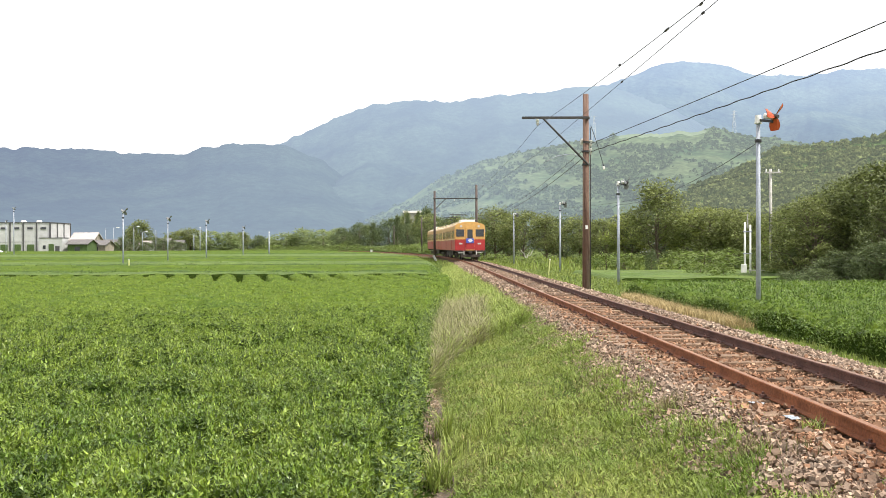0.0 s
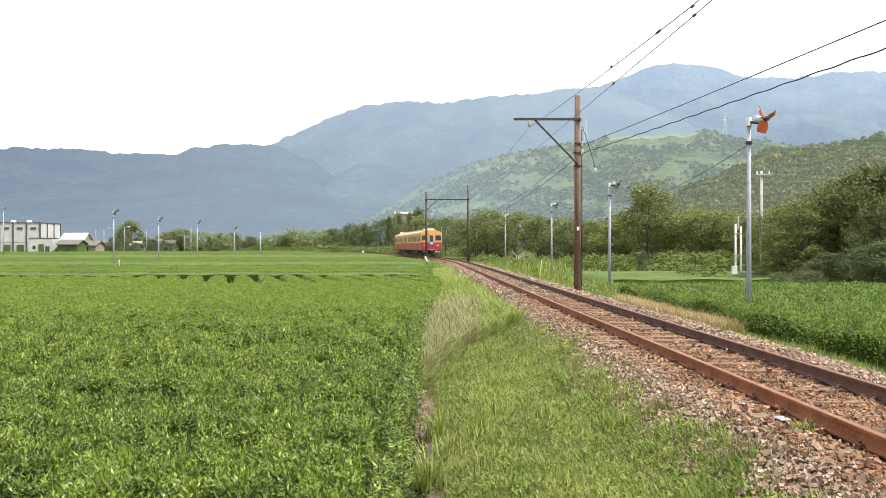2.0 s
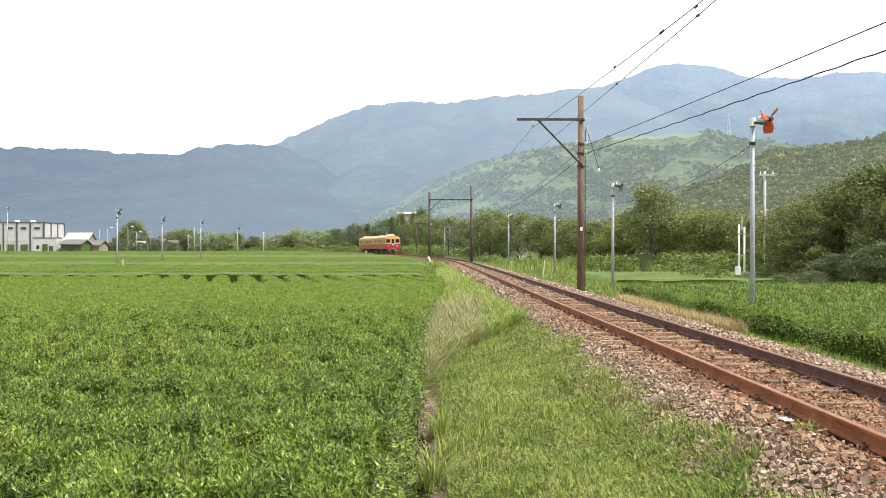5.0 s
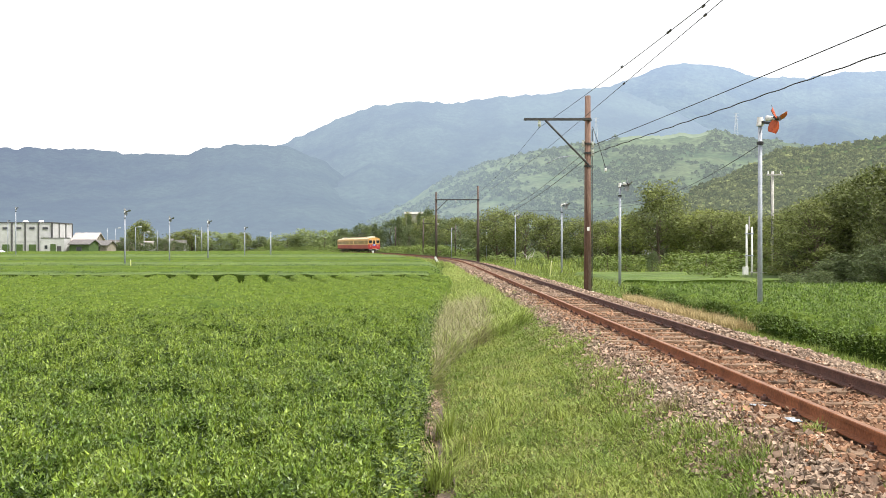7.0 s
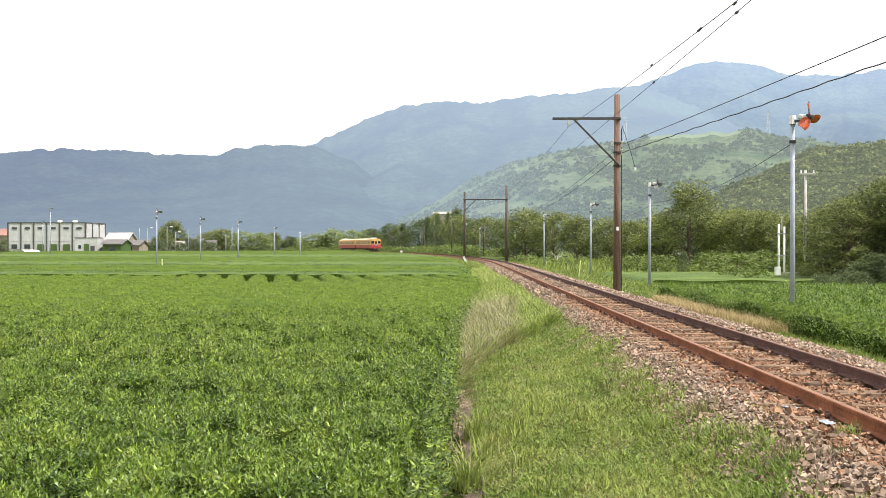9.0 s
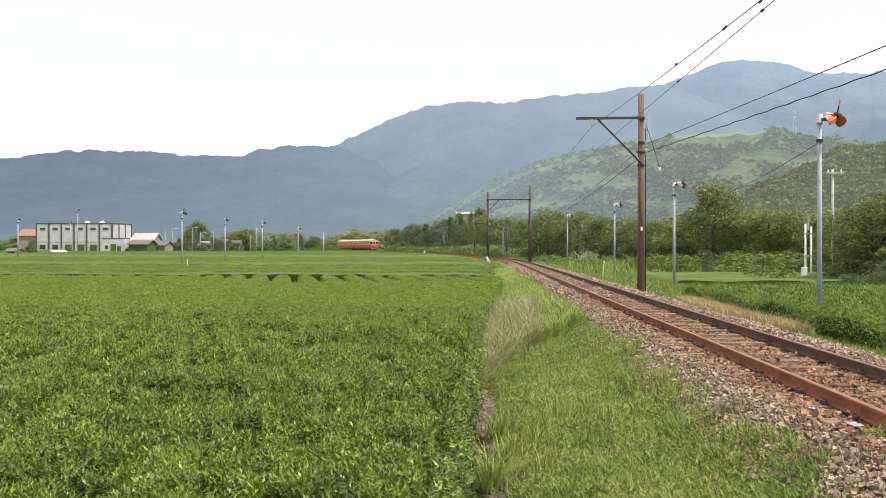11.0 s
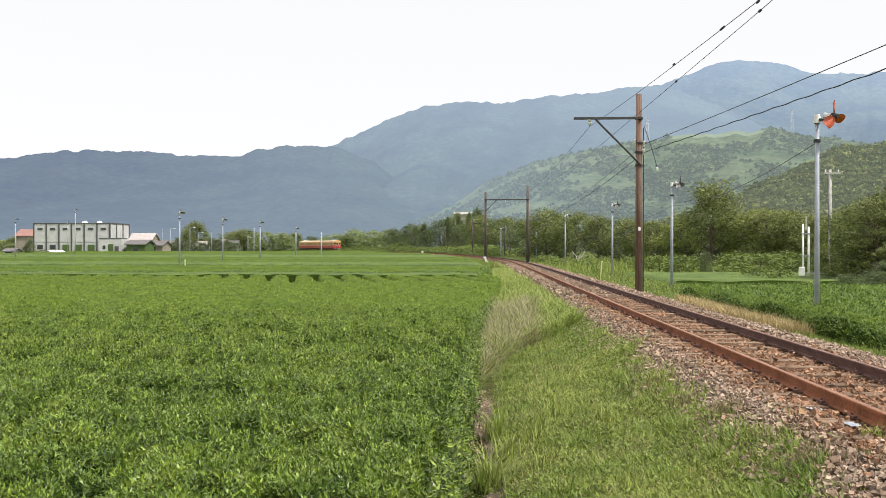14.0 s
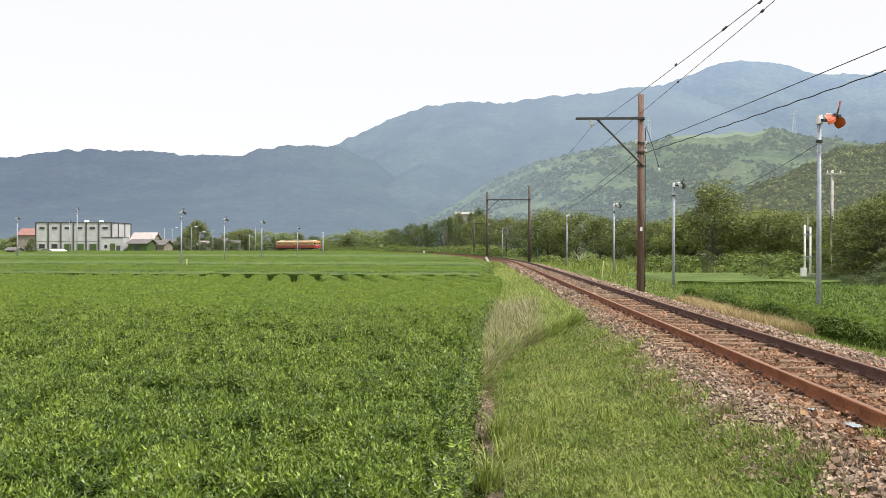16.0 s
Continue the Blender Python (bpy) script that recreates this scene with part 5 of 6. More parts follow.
tuft(-0.05, 7.65, 0.42, 190, M_RANK, "large arching tuft of pale green grass", 0.055, 1.7)
for x, y, h, n in ((0.02, 9.6, 0.34, 120), (0.14, 8.7, 0.24, 60), (0.44, 9.2, 0.30, 46), (0.52, 9.7, 0.34, 40), (0.70, 10.3, 0.28, 40),
                   (0.38, 8.1, 0.2, 40), (0.9, 8.9, 0.18, 40), (0.62, 7.2, 0.18, 46), (1.25, 9.8, 0.18, 50), (1.1, 7.0, 0.16, 50), (0.8, 12.2, 0.22, 50)):
    tuft(x, y, h, n, M_BLADE, "long arching tuft of green grass")
for x, y, h, n in ((2.20, 8.6, 0.15, 150), (2.02, 9.5, 0.13, 110), (2.36, 6.6, 0.13, 120), (2.28, 7.5, 0.11, 90), (2.62, 6.3, 0.10, 70), (2.0, 10.9, 0.12, 90)):
    tuft(x, y, h, n, M_DRYTUFT, "brownish thin tuft of grass at the ballast edge", 0.10, 1.0, 0.006)
tuft(2.95, 6.95, 0.11, 90, M_BLADE, "small fresh green tuft growing in the ballast", 0.04)


# ---- trees and bushes ----
def limb_path(a, b, r, bend=0.12, n=5):
    a, b = Vector(a), Vector(b)
    d = (b - a).length
    pts = []
    for k in range(n + 1):
        q = a.lerp(b, k / n)
        if 0 < k < n:
            q += Vector(r.normal(size=3)) * d * bend * 0.4
        pts.append(q)
    return pts


def taper(bm_v, bm_f, pts, r0, r1, seg=7):
    base = len(bm_v)
    for i, p in enumerate(pts):
        d = (pts[min(i + 1, len(pts) - 1)] - pts[max(i - 1, 0)]).normalized()
        m = d.to_track_quat("Z", "Y").to_matrix()
        rr = r0 + (r1 - r0) * i / (len(pts) - 1)
        for k in range(seg):
            a = 2 * math.pi * k / seg
            bm_v.append((p + m @ Vector((rr * math.cos(a), rr * math.sin(a), 0)))[:])
    for i in range(len(pts) - 1):
        for k in range(seg):
            q = base + i * seg
            bm_f.append((q + k, q + (k + 1) % seg, q + seg + (k + 1) % seg, q + seg + k))


def tree_meshes(seed, clumps, leaves, leaf_size, mat, trunk=0.28, spread=0.5, conifer=False, clump=1.0):
    """Unit tree, one metre high and about one wide: a trunk with limbs, and a crown of many leaves in uneven clumps."""
    r = np.random.default_rng(seed)
    tv, tf, centres = [], [], []
    top = Vector((r.normal() * 0.03, r.normal() * 0.03, 0.86))
    taper(tv, tf, limb_path((0, 0, 0), top, r, 0.06), 0.028, 0.006)
    for k in range(clumps):
        a = 2.4 * k + r.normal() * 0.5
        u = (k + 0.5) / clumps
        z = trunk + (1 - trunk) * (0.05 + 0.88 * u)
        w = (1 - u) * spread * 0.9 + 0.03 if conifer else spread * math.sin(math.pi * (0.16 + 0.80 * u)) ** 0.7 * (0.45 + 0.6 * r.random())
        c = Vector((w * math.cos(a), w * math.sin(a), z))
        centres.append((c, (0.085 + 0.08 * r.random()) * (0.8 if conifer else 1.15) * clump))
        start = Vector((0, 0, max(0.12, z - 0.20 - 0.15 * r.random())))
        if k % 2 == 0:
            taper(tv, tf, limb_path(start, c, r, 0.25, 3), 0.008, 0.002, 4)
    pts, out = [], []
    per = leaves // len(centres)
    for c, s in centres:
        q = r.normal(size=(per, 3))
        q /= np.linalg.norm(q, axis=1)[:, None]
        q *= (r.random(per) ** 0.45)[:, None] * s * np.array([1.35, 1.35, 0.8]) * (0.75 + 0.5 * r.random((per, 1)))
        pts.append(q + np.array(c[:]))
    pts = np.concatenate(pts)
    pts = pts[pts[:, 2] > 0.08]
    sz = leaf_size * (0.6 + 0.8 * r.random(len(pts)))
    crown = scatter_mesh("crown", [LEAF2], pts, sz, mat, r, leaf_turns(len(pts), r, 0.0, 0.55, 0.7))
    return mesh_of("trunk", tv, tf, M_BARK, True), crown


KINDS = {"pale": [tree_meshes(700 + k, 28, 1500, 0.11, M_LEAFHAZE, 0.03, 0.5) for k in range(3)],
         "broad": [tree_meshes(100 + k, 34, 5400, 0.056, M_LEAFA) for k in range(3)],
         "light": [tree_meshes(200 + k, 30, 5200, 0.056, M_LEAFB) for k in range(3)],
         "dark": [tree_meshes(300 + k, 34, 4600, 0.058, M_LEAFC, 0.10, 0.42) for k in range(2)],
         "conifer": [tree_meshes(400 + k, 40, 2600, 0.065, M_LEAFC, 0.08, 0.30, True) for k in range(2)],
         "bush": [tree_meshes(500 + k, 26, 1500, 0.10, M_BUSH, 0.02, 0.55) for k in range(3)],
         "big": [tree_meshes(600 + k, 110, 14000, 0.040, M_LEAFBIG, 0.06, 0.52, False, 0.62) for k in range(2)],
         "bigolive": [tree_meshes(650 + k, 100, 12000, 0.040, M_LEAFA, 0.06, 0.52, False, 0.62) for k in range(1)]}
TREE_WORDS = {"pale": ("scrub across the valley, haze put into its pale green", "tree"),
              "broad": ("leafy green broadleaf tree at the field's edge", "tree"), "light": ("light green leafy tree at the field's edge", "tree"),
              "dark": ("dense dark green tree behind the fields", "tree"), "conifer": ("dark narrow conifer behind the railway curve", "tree"),
              "bush": ("low rounded green bush by the field", "bush"), "big": ("large dense dark green tree by the tea field", "tree"),
              "bigolive": ("large olive-green leafy tree by the tea field", "tree")}
tree_rng = np.random.default_rng(77)
tree_count = {}


def tree(kind, x, y, height, width, base=None):
    k = tree_count[kind] = tree_count.get(kind, -1) + 1
    trunk, crown = KINDS[kind][k % len(KINDS[kind])]
    words, cat = TREE_WORDS[kind]
    z = float(ground_z(x, y)) - 0.1 if base is None else base
    t = empty(cat, pose(x, y, z, 0, 0, tree_rng.random() * 360) @ Matrix.Diagonal((width, width, height, 1)), words, cat,
              "bushes" if cat == "bush" else "trees")
    part("trunk", trunk, None, t)
    part("crown", crown, None, t)
    return t


def at_px(px, d):
    return (px - 784) / 1550 * d


def row_of(spec):
    for kind, px, d, top, wpx, base in spec:
        h = 1.33 + (437 - top) / 1550 * d - base
        tree(kind, at_px(px, d), d, h, wpx / 1550 * d, base)


# wood to the right of the line; low dark trees stand in for shade
row_of([("bigolive", 1440, 47, 352, 170, -0.9), ("big", 1500, 50, 318, 190, -0.9), ("big", 1570, 46, 288, 200, -0.9), ("big", 1650, 44, 270, 220, -0.9),
        ("big", 1480, 56, 335, 160, -0.9), ("big", 1600, 40, 340, 150, -0.9), ("bigolive", 1400, 60, 372, 130, -0.9), ("dark", 1470, 42, 462, 110, -0.9),
        ("dark", 1560, 37, 430, 120, -0.9), ("dark", 1430, 48, 440, 90, -0.9), ("dark", 1500, 42, 448, 120, -0.9), ("dark", 1620, 36, 420, 150, -0.9)])
# line of trees behind the lower field
row_of([("broad", 880, 120, 372, 100, -1), ("broad", 930, 112, 378, 90, -1), ("dark", 905, 126, 380, 90, -1), ("broad", 968, 108, 384, 80, -1),
        ("dark", 1000, 112, 386, 90, -1), ("broad", 1030, 104, 388, 80, -1), ("broad", 1075, 100, 392, 90, -1), ("light", 1120, 96, 388, 90, -1),
        ("broad", 1168, 88, 328, 120, -1), ("dark", 1160, 96, 380, 110, -1), ("light", 1215, 90, 380, 100, -1), ("broad", 1262, 86, 374, 110, -1),
        ("light", 1240, 96, 372, 110, -1), ("broad", 1310, 84, 376, 110, -1), ("light", 1290, 94, 378, 120, -1), ("broad", 1355, 80, 384, 100, -1), ("light", 1380, 74, 390, 90, -1),
        ("dark", 860, 132, 392, 80, -1), ("dark", 1050, 116, 396, 90, -1), ("dark", 1100, 108, 400, 90, -1), ("light", 1340, 90, 392, 100, -1)])
# a bare pale trunk, forked low, at the wood's edge
fork = empty("tree", pose(at_px(933, 92), 92, -1.0), "bare pale forked trunk at the wood's edge", "tree", "trees")
fork_rng = np.random.default_rng(55)
for end in ((-0.5, 0.1, 1.9), (0.4, -0.1, 1.7), (0.75, 0.2, 2.1)):
    fv, ff = [], []
    taper(fv, ff, limb_path((0.05 * end[0], 0, 0), (0.1 * end[0], 0, 0.7), fork_rng, 0.05, 3) + limb_path((0.1 * end[0], 0, 0.7), end, fork_rng, 0.15, 4)[1:], 0.075, 0.03)
    part("limb", mesh_of("limb", fv, ff, M_CONCRETE, True), None, fork, "pale bare limb")
# bushes in front of them; dark ones at right put wood shade into colour
row_of([("bush", 915, 88, 456, 60, -1), ("bush", 950, 76, 460, 50, -1), ("bush", 1075, 74, 452, 60, -1), ("bush", 1110, 70, 450, 70, -1), ("dark", 1155, 62, 444, 26, -1.1),
        ("bush", 1205, 70, 446, 80, -1), ("bush", 1250, 62, 448, 90, -1), ("bush", 1240, 52, 470, 60, -1.1), ("bush", 1290, 66, 445, 90, -1), ("bush", 1340, 60, 452, 90, -1), ("bush", 1285, 48, 476, 60, -1.1),
        ("bush", 1390, 52, 462, 90, -1), ("bush", 1040, 84, 454, 50, -1), ("bush", 880, 98, 452, 50, -0.8), ("bush", 1330, 37, 496, 70, -1.0), ("dark", 1395, 38, 484, 60, -1.0), ("dark", 1450, 38, 480, 80, -1.0)])
# behind the curve
row_of([("dark", 640, 275, 396, 50, -1), ("conifer", 663, 268, 394, 40, -1), ("dark", 690, 262, 388, 60, -1), ("conifer", 706, 250, 382, 40, -1), ("conifer", 724, 380, 378, 24, -1), ("conifer", 743, 380, 374, 26, -1), ("conifer", 760, 240, 368, 50, -1),
        ("dark", 725, 255, 398, 60, -1), ("broad", 765, 205, 384, 70, -1), ("dark", 790, 190, 388, 70, -1), ("broad", 815, 178, 386, 70, -1), ("dark", 840, 160, 388, 70, -1),
        ("conifer", 770, 215, 380, 46, -1), ("dark", 610, 300, 405, 46, -1), ("broad", 655, 285, 402, 56, -1), ("bush", 620, 290, 430, 40, -1), ("bush", 750, 195, 432, 50, -0.8), ("bush", 790, 175, 436, 50, -0.8), ("bush", 830, 150, 438, 50, -0.8), ("bush", 700, 235, 436, 50, -0.8)])
row_of([("broad", 722, 405, 377, 22, -1), ("broad", 742, 402, 380, 20, -1), ("dark", 754, 400, 371, 24, -1), ("pale", 712, 410, 382, 22, -1)])
# far bushes and small trees along the valley
for px in range(-120, 640, 17):
    d = 380 + 40 * tree_rng.random()
    row_of([("pale" if tree_rng.random() < 0.8 else "broad", px + tree_rng.normal() * 5, d, 424 + 8 * tree_rng.normal() * 0.6, 34 + 16 * tree_rng.random(), -1)])
row_of([("broad", 250, 350, 392, 52, -1), ("dark", 237, 365, 400, 40, -1), ("broad", 340, 370, 406, 60, -1), ("broad", 320, 380, 410, 50, -1), ("pale", 375, 360, 410, 50, -1), ("pale", 410, 360, 412, 50, -1),
        ("pale", 540, 350, 406, 60, -1), ("pale", 575, 340, 408, 60, -1), ("pale", 600, 330, 406, 50, -1), ("pale", 510, 350, 414, 60, -1), ("dark", 462, 350, 418, 40, -1), ("dark", -58, 190, 424, 22, -0.8)])
row_of([("dark", px, 300 + (px * 7) % 30, 418 + (px * 13) % 12, 26, -1) for px in range(128, 330, 15)])
# low hedge between the fields and the curve
for y in np.arange(225, 330, 4.5):
    tree("bush", float(line_x(y)) - 4.5 + tree_rng.normal() * 0.4, y, 1.0 + 0.5 * tree_rng.random(), 4.5, -0.9)
for y in np.arange(150, 330, 7.0):
    tree("bush", float(line_x(y)) + 5 + tree_rng.normal() * 0.6, y, 1.6 + 1.0 * tree_rng.random(), 5.5, -0.9)


# ---- buildings and small things in the distance ----
def factory():
    x0, x1, y0, depth, base, h = -134.4, -111.6, 250.0, 13.5, -0.9, 9.0
    b = empty("factory", pose((x0 + x1) / 2, y0, base), "long pale grey panelled factory with ivy on its front", "factory")
    w = x1 - x0
    part("wall", boxed((w, depth, h), pose(0, depth / 2, h / 2)), M_PANEL, b, "pale grey wall panels")
    part("roof", boxed((w + 0.3, depth + 0.3, 0.25), pose(0, depth / 2, h + 0.12)), M_DARKTRIM, b)
    bay = w / 6
    for k in range(7):
        part("pilaster", boxed((0.35, 0.2, h), pose(-w / 2 + k * bay, -0.10, h / 2)), M_DARKTRIM, b, "dark joint strip")
    for k in range(4):
        part("pilaster", boxed((0.2, 0.35, h), pose(w / 2 + 0.1, k * depth / 3, h / 2)), M_DARKTRIM, b, "dark joint strip")
    for k in range(6):
        xc = -w / 2 + (k + 0.5) * bay
        part("window", boxed((1.5, 0.14, 0.6), pose(xc, -0.06, 7.5)), M_WINDOW, b)
        if k < 2:
            fr = part("window_frame", boxed((1.7, 0.14, 1.3), pose(xc, -0.06, 2.2)), M_DARKTRIM, b)
            part("window", boxed((1.4, 0.06, 1.0), pose(xc, -0.15, 2.2)), M_WINDOW, fr)
        else:
            part("ivy", boxed((2.0, 0.3, 2.8), pose(xc + 0.2, -0.14, 1.5), 0.12), M_IVY, b, "green ivy panel")
        part("joint_line", boxed((bay - 0.4, 0.05, 0.06), pose(xc, -0.02, 3.6)), M_DARKTRIM, b)
    for x in (2.0, 6.5):
        part("roof_vent", rodded((x, 4, h + 0.2), (x, 4, h + 0.9), 0.9, 0.6, 14), M_ACWHITE, b, "white rooftop vent")
    ax = w / 2 + 2.0
    annex = part("annex", boxed((6.4, 4.0, 4.6), pose(ax, -2.2, 2.3)), M_PANEL, b, "low white annex")
    part("annex_roof", boxed((6.6, 4.2, 0.2), pose(ax, -2.2, 4.7)), M_DARKTRIM, annex)
    part("window", boxed((0.8, 0.1, 1.0), pose(ax - 1.8, -4.22, 2.1)), M_WINDOW, annex)
    part("door", boxed((1.2, 0.1, 2.4), pose(ax + 1.9, -4.22, 1.2)), M_DARKTRIM, annex)
    part("ivy", boxed((1.5, 0.2, 2.8), pose(ax + 0.2, -4.25, 1.6), 0.08), M_IVY, annex, "green ivy panel")


def house(px, d, wpx, eave, ridge_y, wall, roof, label, base=-1.0, turn=0.0, deep=7.0):
    """A gabled house; eave and ridge are heights above its base."""
    x, w = (px - 784) / 1550 * d, wpx / 1550 * d
    h = empty("house", pose(x, d, base, 0, 0, turn), label, "house", "houses across the fields")
    part("wall", boxed((w, deep, eave), pose(0, deep / 2, eave / 2)), wall, h)
    bm = bmesh.new()
    o = 0.45
    pts = [(-w / 2 - o, -o, eave - 0.1), (w / 2 + o, -o, eave - 0.1), (w / 2 + o, deep / 2, ridge_y), (-w / 2 - o, deep / 2, ridge_y), (-w / 2 - o, deep + o, eave - 0.1), (w / 2 + o, deep + o, eave - 0.1)]
    v = [bm.verts.new(p) for p in pts] + [bm.verts.new((p[0], p[1], p[2] - 0.2)) for p in pts]
    for f in ((0, 1, 2, 3), (3, 2, 5, 4), (7, 6, 9, 8), (8, 9, 10, 11), (0, 6, 7, 1), (4, 5, 11, 10), (0, 3, 9, 6), (3, 4, 10, 9), (1, 7, 8, 2), (2, 8, 11, 5)):
        bm.faces.new([v[k] for k in f])
    bmesh.ops.recalc_face_normals(bm, faces=bm.faces)
    part("roof", bm, roof, h)
    for s in (-1, 1):
        bm = bmesh.new()
        q = [bm.verts.new(p) for p in ((s * (w / 2 - 0.02), 0, eave - 0.05), (s * (w / 2 - 0.02), deep, eave - 0.05), (s * (w / 2 - 0.02), deep / 2, ridge_y - 0.25))]
        bm.faces.new(q)
        part("gable", bm, wall, h)
    n = max(1, int(w / 3.5))
    for k in range(n):
        xc = -w / 2 + (k + 0.5) * w / n
        fr = part("window_frame", boxed((1.5, 0.1, 1.2), pose(xc, -0.04, min(eave - 0.9, 1.7))), M_DARKTRIM, h)
        part("window", boxed((1.3, 0.06, 1.0), pose(xc, -0.10, min(eave - 0.9, 1.7))), M_WINDOW, fr)
    return h


factory()
house(148, 262, 40, 4.3, 6.6, M_WALLTAN, M_ROOFPALE, "two-storey house with a pale pinkish sheet roof")
house(140, 246, 34, 3.2, 4.4, M_IVY, M_ROOFTILE, "low shed overgrown with green ivy")
house(172, 256, 34, 2.9, 4.2, M_WALLTAN, M_ROOFTILE, "low tan shed with a grey roof")
house(205, 330, 44, 3.0, 5.0, M_WALLTAN, M_ROOFTILE, "low white-walled house with grey tiles")
house(252, 345, 30, 2.8, 4.6, M_PANEL, M_ROOFPALE, "white-walled house with a pale roof")
house(286, 352, 30, 3.4, 5.6, M_WALLTAN, M_ROOFTILE, "tan house under a dark tiled roof")
house(312, 360, 26, 3.0, 5.0, M_PANEL, M_ROOFTILE, "small grey house among trees")
house(-66, 290, 34, 6.2, 8.4, M_WALLTAN, M_ROOFRED, "tall tan house with a red sheet roof")
house(-97, 175, 16, 1.6, 2.1, M_CONCRETE, M_ROOFTILE, "small grey concrete hut by the field", deep=3.0)
house(1157, 200, 18, 5.8, 7.2, M_VINYL, M_ROOFPALE, "white house among the trees below the hill")
house(732, 430, 30, 18.5, 19.6, M_CLIFF, M_CLIFF, "cream building on the lower hillside behind trees")
house(752, 424, 16, 12, 14, M_CLIFF, M_CLIFF, "small cream block on the lower hillside")

tunnel = empty("vinyl_tunnel", pose(at_px(-30, 205), 205, -0.8), "low white vinyl tunnel beside the field", "greenhouse")
bm = bmesh.new()
rows = [[bm.verts.new((1.7 * math.cos(a), y, 1.35 * math.sin(a))) for a in np.linspace(0, math.pi, 13)] for y in (0, 4, 8)]
for r1, r2 in zip(rows, rows[1:]):
    for i in range(12):
        bm.faces.new((r1[i], r1[i + 1], r2[i + 1], r2[i]))
bm.faces.new(rows[0])
part("cover", bm, M_VINYL, tunnel, smooth=True)
for y in (0.0, 4.0, 8.0):
    hv, hf = tube([(1.75 * math.cos(a), y, 1.38 * math.sin(a)) for a in np.linspace(0, math.pi, 13)], 0.05)
    part("hoop", mesh_of("hoop", hv, hf, M_DARKSTEEL, True), None, tunnel)


def lamp_pole(px, d, top, lamp=True):
    x, h = (px - 784) / 1550 * d, 1.33 + (437 - top) / 1550 * d + 0.9
    p = empty("street_lamp", pose(x, d, -0.9), "thin pale pole with a small lamp head", "street lamp", "poles across the fields")
    part("pole", rodded((0, 0, 0), (0, 0, h), 0.13, 0.09, 8), M_GALV, p, smooth=True)
    if lamp:
        part("lamp_arm", rodded((0, 0, h - 0.15), (1.2, 0, h + 0.05), 0.06, seg=6), M_GALV, p)
        part("lamp_head", boxed((1.0, 0.4, 0.25), pose(1.5, 0, h + 0.05), 0.08), M_WHITE, p)
    else:
        part("pole_cap", rodded((0, 0, h), (0, 0, h + 0.12), 0.16, 0.1, 8), M_WHITE, p)


for px, d, top, lamp in ((190, 310, 406, False), (204, 300, 404, True), (240, 290, 402, True), (255, 310, 411, True), (279, 320, 409, False),
                         (346, 240, 418, False), (357, 230, 404, False), (479, 150, 413, False)):
    lamp_pole(px, d, top, lamp)

# utility pole and meter post beyond the tea
up = empty("utility_pole", pose(at_px(1367, 60), 60, -1.0), "weathered grey utility pole with a short cross arm", "utility pole")
part("pole", rodded((0, 0, 0), (0, 0, 7.5), 0.12, 0.09, 12), M_CONCRETE, up, smooth=True)
part("cross_arm", boxed((1.1, 0.1, 0.1), pose(0.1, -0.14, 7.25)), M_CONCRETE, up)
for x in (-0.35, 0.5):
    part("insulator", rodded((x, -0.14, 7.30), (x, -0.14, 7.5), 0.06, 0.04, 8), M_WHITE, up)
gv, gf = tube([(-0.15, 0, 6.9), (-0.55, -1.5, 0.1)], 0.02)
part("guy_wire", mesh_of("guy_wire", gv, gf, M_WIRE, True), None, up)
part("guy_guard", rodded((-0.36, -0.8, 3.2), (-0.55, -1.5, 0.1), 0.03, seg=8), M_GUY, up, "yellow guy-wire guard")
gw = empty("service_wire", pose(0, 0, 0), "thin wire running from the utility pole", "wire")
wire("wire", span((at_px(1367, 60) + 0.5, 59.86, 6.5), (40, 62, 7.0), 0.5), 0.012, M_WIRE, gw)
wire("wire", span((at_px(1367, 60) - 0.35, 59.86, 6.5), (8.9, 110, 6.0), 1.0), 0.012, M_WIRE, gw)

mp = empty("meter_post", pose(at_px(1326, 52), 52, -1.1), "twin white conduits with a meter box", "meter post")
for x, h in ((-0.16, 3.75), (0.16, 3.6)):
    part("conduit", rodded((x, 0, 0), (x, 0, h), 0.06, 0.055, 10), M_WHITE, mp, smooth=True)
part("mast_tip", rodded((0, 0, 3.4), (0, 0, 4.25), 0.05, 0.04, 8), M_CONCRETE, mp)
for z in (1.9, 3.2):
    part("strap", boxed((0.5, 0.16, 0.06), pose(0, 0, z)), M_GALV, mp)
part("meter_box", boxed((0.30, 0.22, 0.5), pose(-0.26, -0.1, 1.0), 0.03), M_WHITE, mp, "white meter box")
part("shelf", boxed((0.9, 0.3, 0.06), pose(0.5, -0.1, 0.9)), M_CONCRETE, mp)


def stake(px, d, h, mat, label, lean=0.0, w=0.08, base=None):
    x = (px - 784) / 1550 * d
    z = float(ground_z(x, d)) - 0.05 if base is None else base
    s = empty("marker_post", pose(x, d, z, 0, lean, 0), label, "marker post")
    part("post", boxed((w, w, h), pose(0, 0, h / 2), 0.01), mat, s)
    part("cap", boxed((w * 1.15, w * 1.15, 0.05), pose(0, 0, h + 0.025), 0.01), M_WHITE, s)


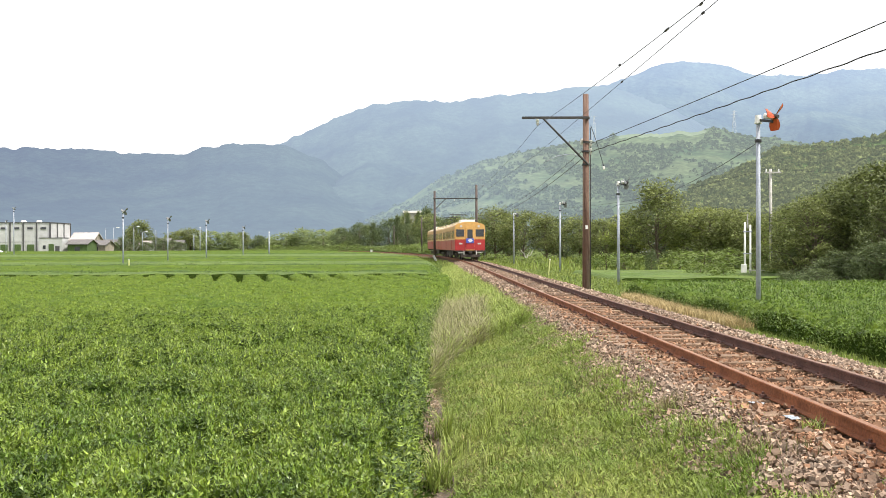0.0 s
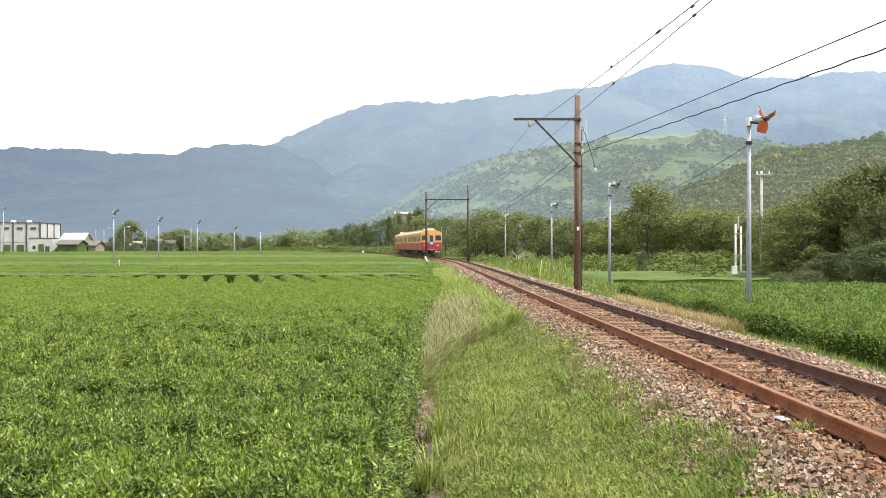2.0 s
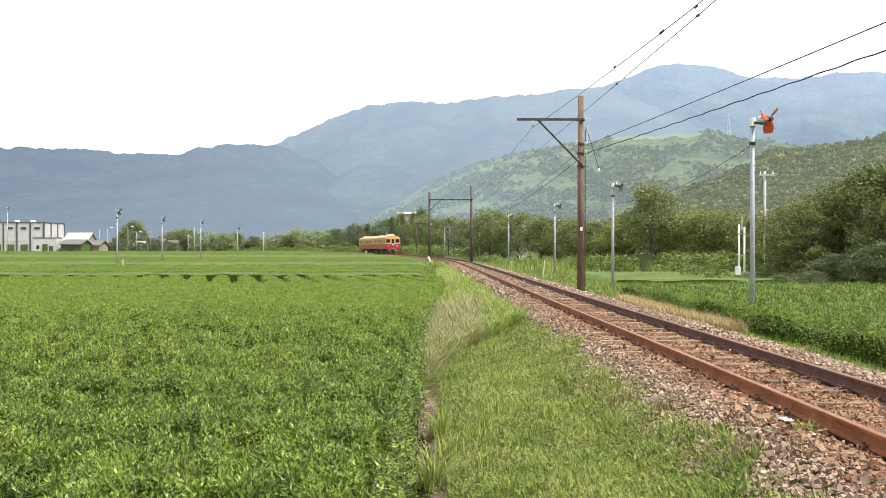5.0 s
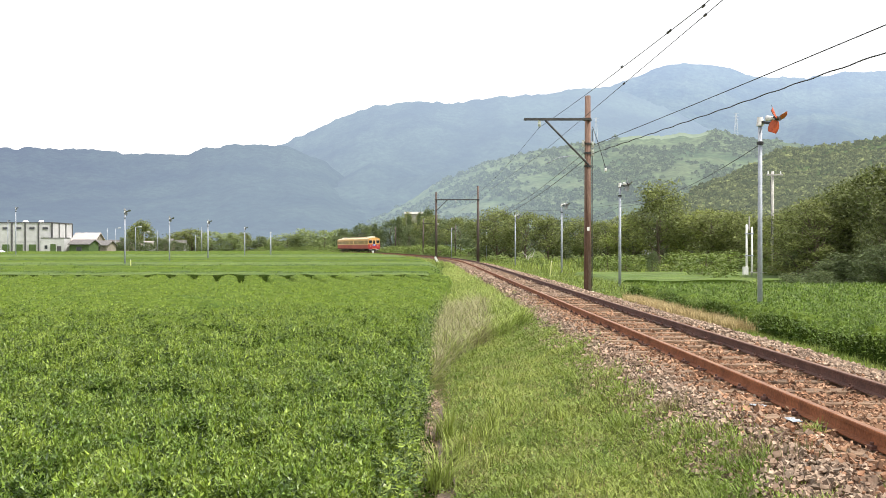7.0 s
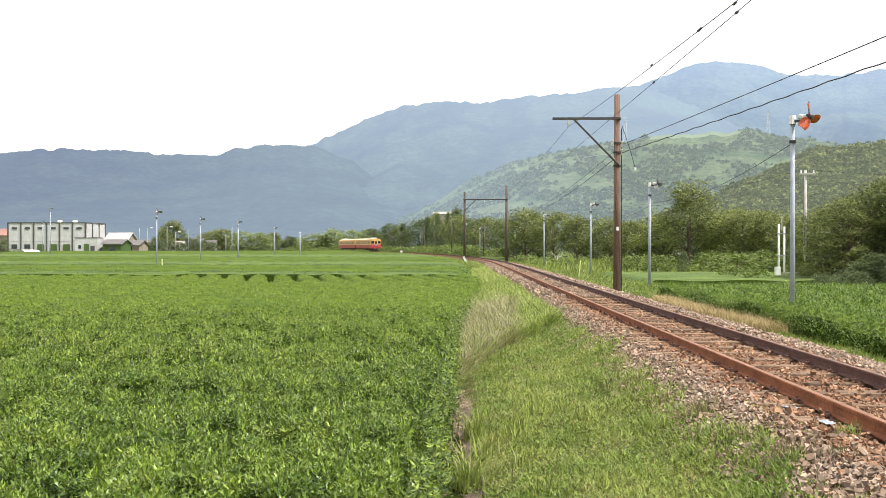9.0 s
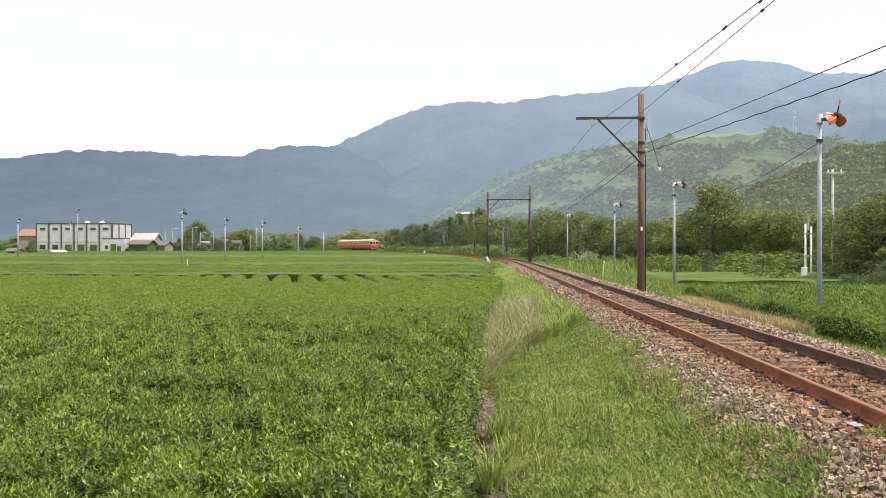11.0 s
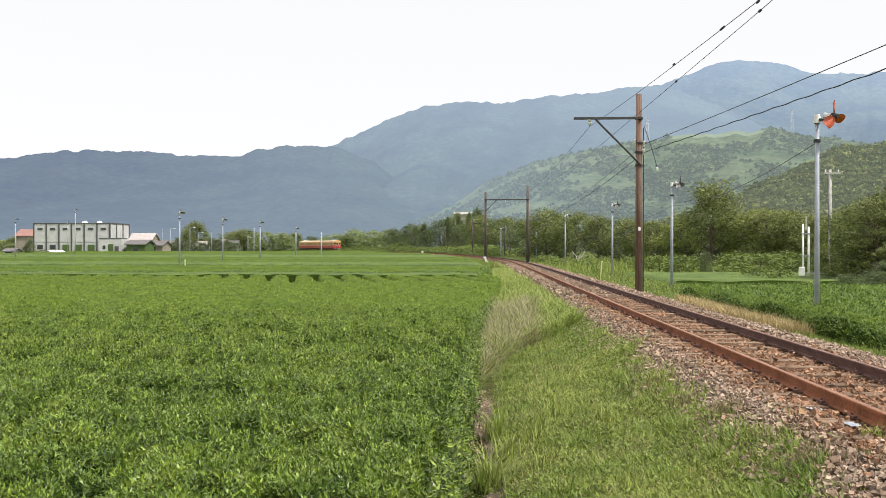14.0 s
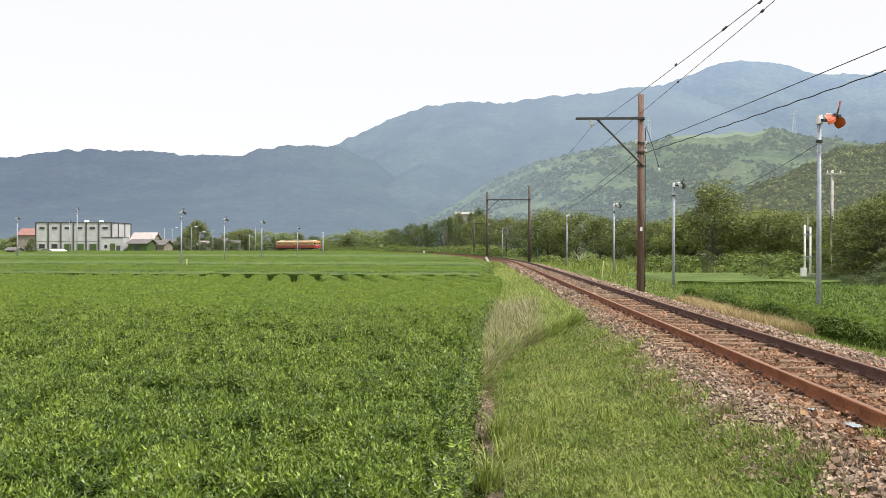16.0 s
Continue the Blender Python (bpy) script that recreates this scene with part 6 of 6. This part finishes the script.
stake(973, 52, 0.98, M_GUY, "pale yellow marker post in the weeds by the track", 6, 0.07)
stake(231, 72, 1.05, M_GUY, "pale yellow marker post in the tea field")
stake(777, 92, 0.95, M_WHITE, "leaning white kilometre post by the frame", -25, 0.22)
stake(842, 44, 0.13, M_WHITE, "short white marker in the grass", 0, 0.13)
stake(660, 190, 1.0, M_WHITE, "white marker stone by the far track", 0, 0.4)

scrap = empty("plastic_scrap", pose(2.90, 8.05, -0.135, 0, 4, 20), "crumpled bluish-white plastic scrap on the ballast", "litter")
bm = bmesh.new()
bmesh.ops.create_grid(bm, x_segments=6, y_segments=4, size=0.5)
for v in bm.verts:
    v.co = Vector((v.co.x * 0.14, v.co.y * 0.09, 0.02 * noise.noise(v.co * 4) + 0.012))
bmesh.ops.solidify(bm, geom=bm.faces[:], thickness=0.004)
part("sheet", bm, M_SCRAP, scrap)
scrap_two = copy_thing(scrap, pose(2.93, 7.33, -0.128, 0, -3, 100))


# ---- power pylons on the hills ----
def pylon(x, y, z, h):
    p = empty("pylon", pose(x, y, z), "pale steel lattice power pylon on the hill", "pylon")
    for sx in (-1, 1):
        for sy in (-1, 1):
            part("leg", rodded((sx * h * 0.07, sy * h * 0.07, 0), (sx * h * 0.015, sy * h * 0.015, h), 0.35, 0.25, 5), M_PYLON, p)
    for k, u in enumerate((0.25, 0.5, 0.7, 0.85, 0.95)):
        w = h * (0.07 - 0.055 * u)
        part("brace", rodded((-w, -w, u * h), (w, -w, (u + 0.05) * h), 0.22, seg=5), M_PYLON, p)
    for u in (0.72, 0.84, 0.96):
        part("cross_arm", boxed((h * 0.2, 0.5, 0.4), pose(0, 0, u * h)), M_PYLON, p)


pylon(261, 1495, 176, 46)
pylon(500, 1495, 190, 40)


# ---- what moves ----
def motions():
    for car, back in ((REAR, CAR_L / 2), (FRONT, CAR_L * 1.5 + 0.5)):
        walk(car, [(t, train_pose(y, back)) for t, y in TRAIN])
    for rotor, hub, first in SPINNERS:
        walk(rotor, [(k * 0.2, hub @ pose(0, 0, 0, 0, first - 81.4 * k, 0)) for k in range(81)])


motions()
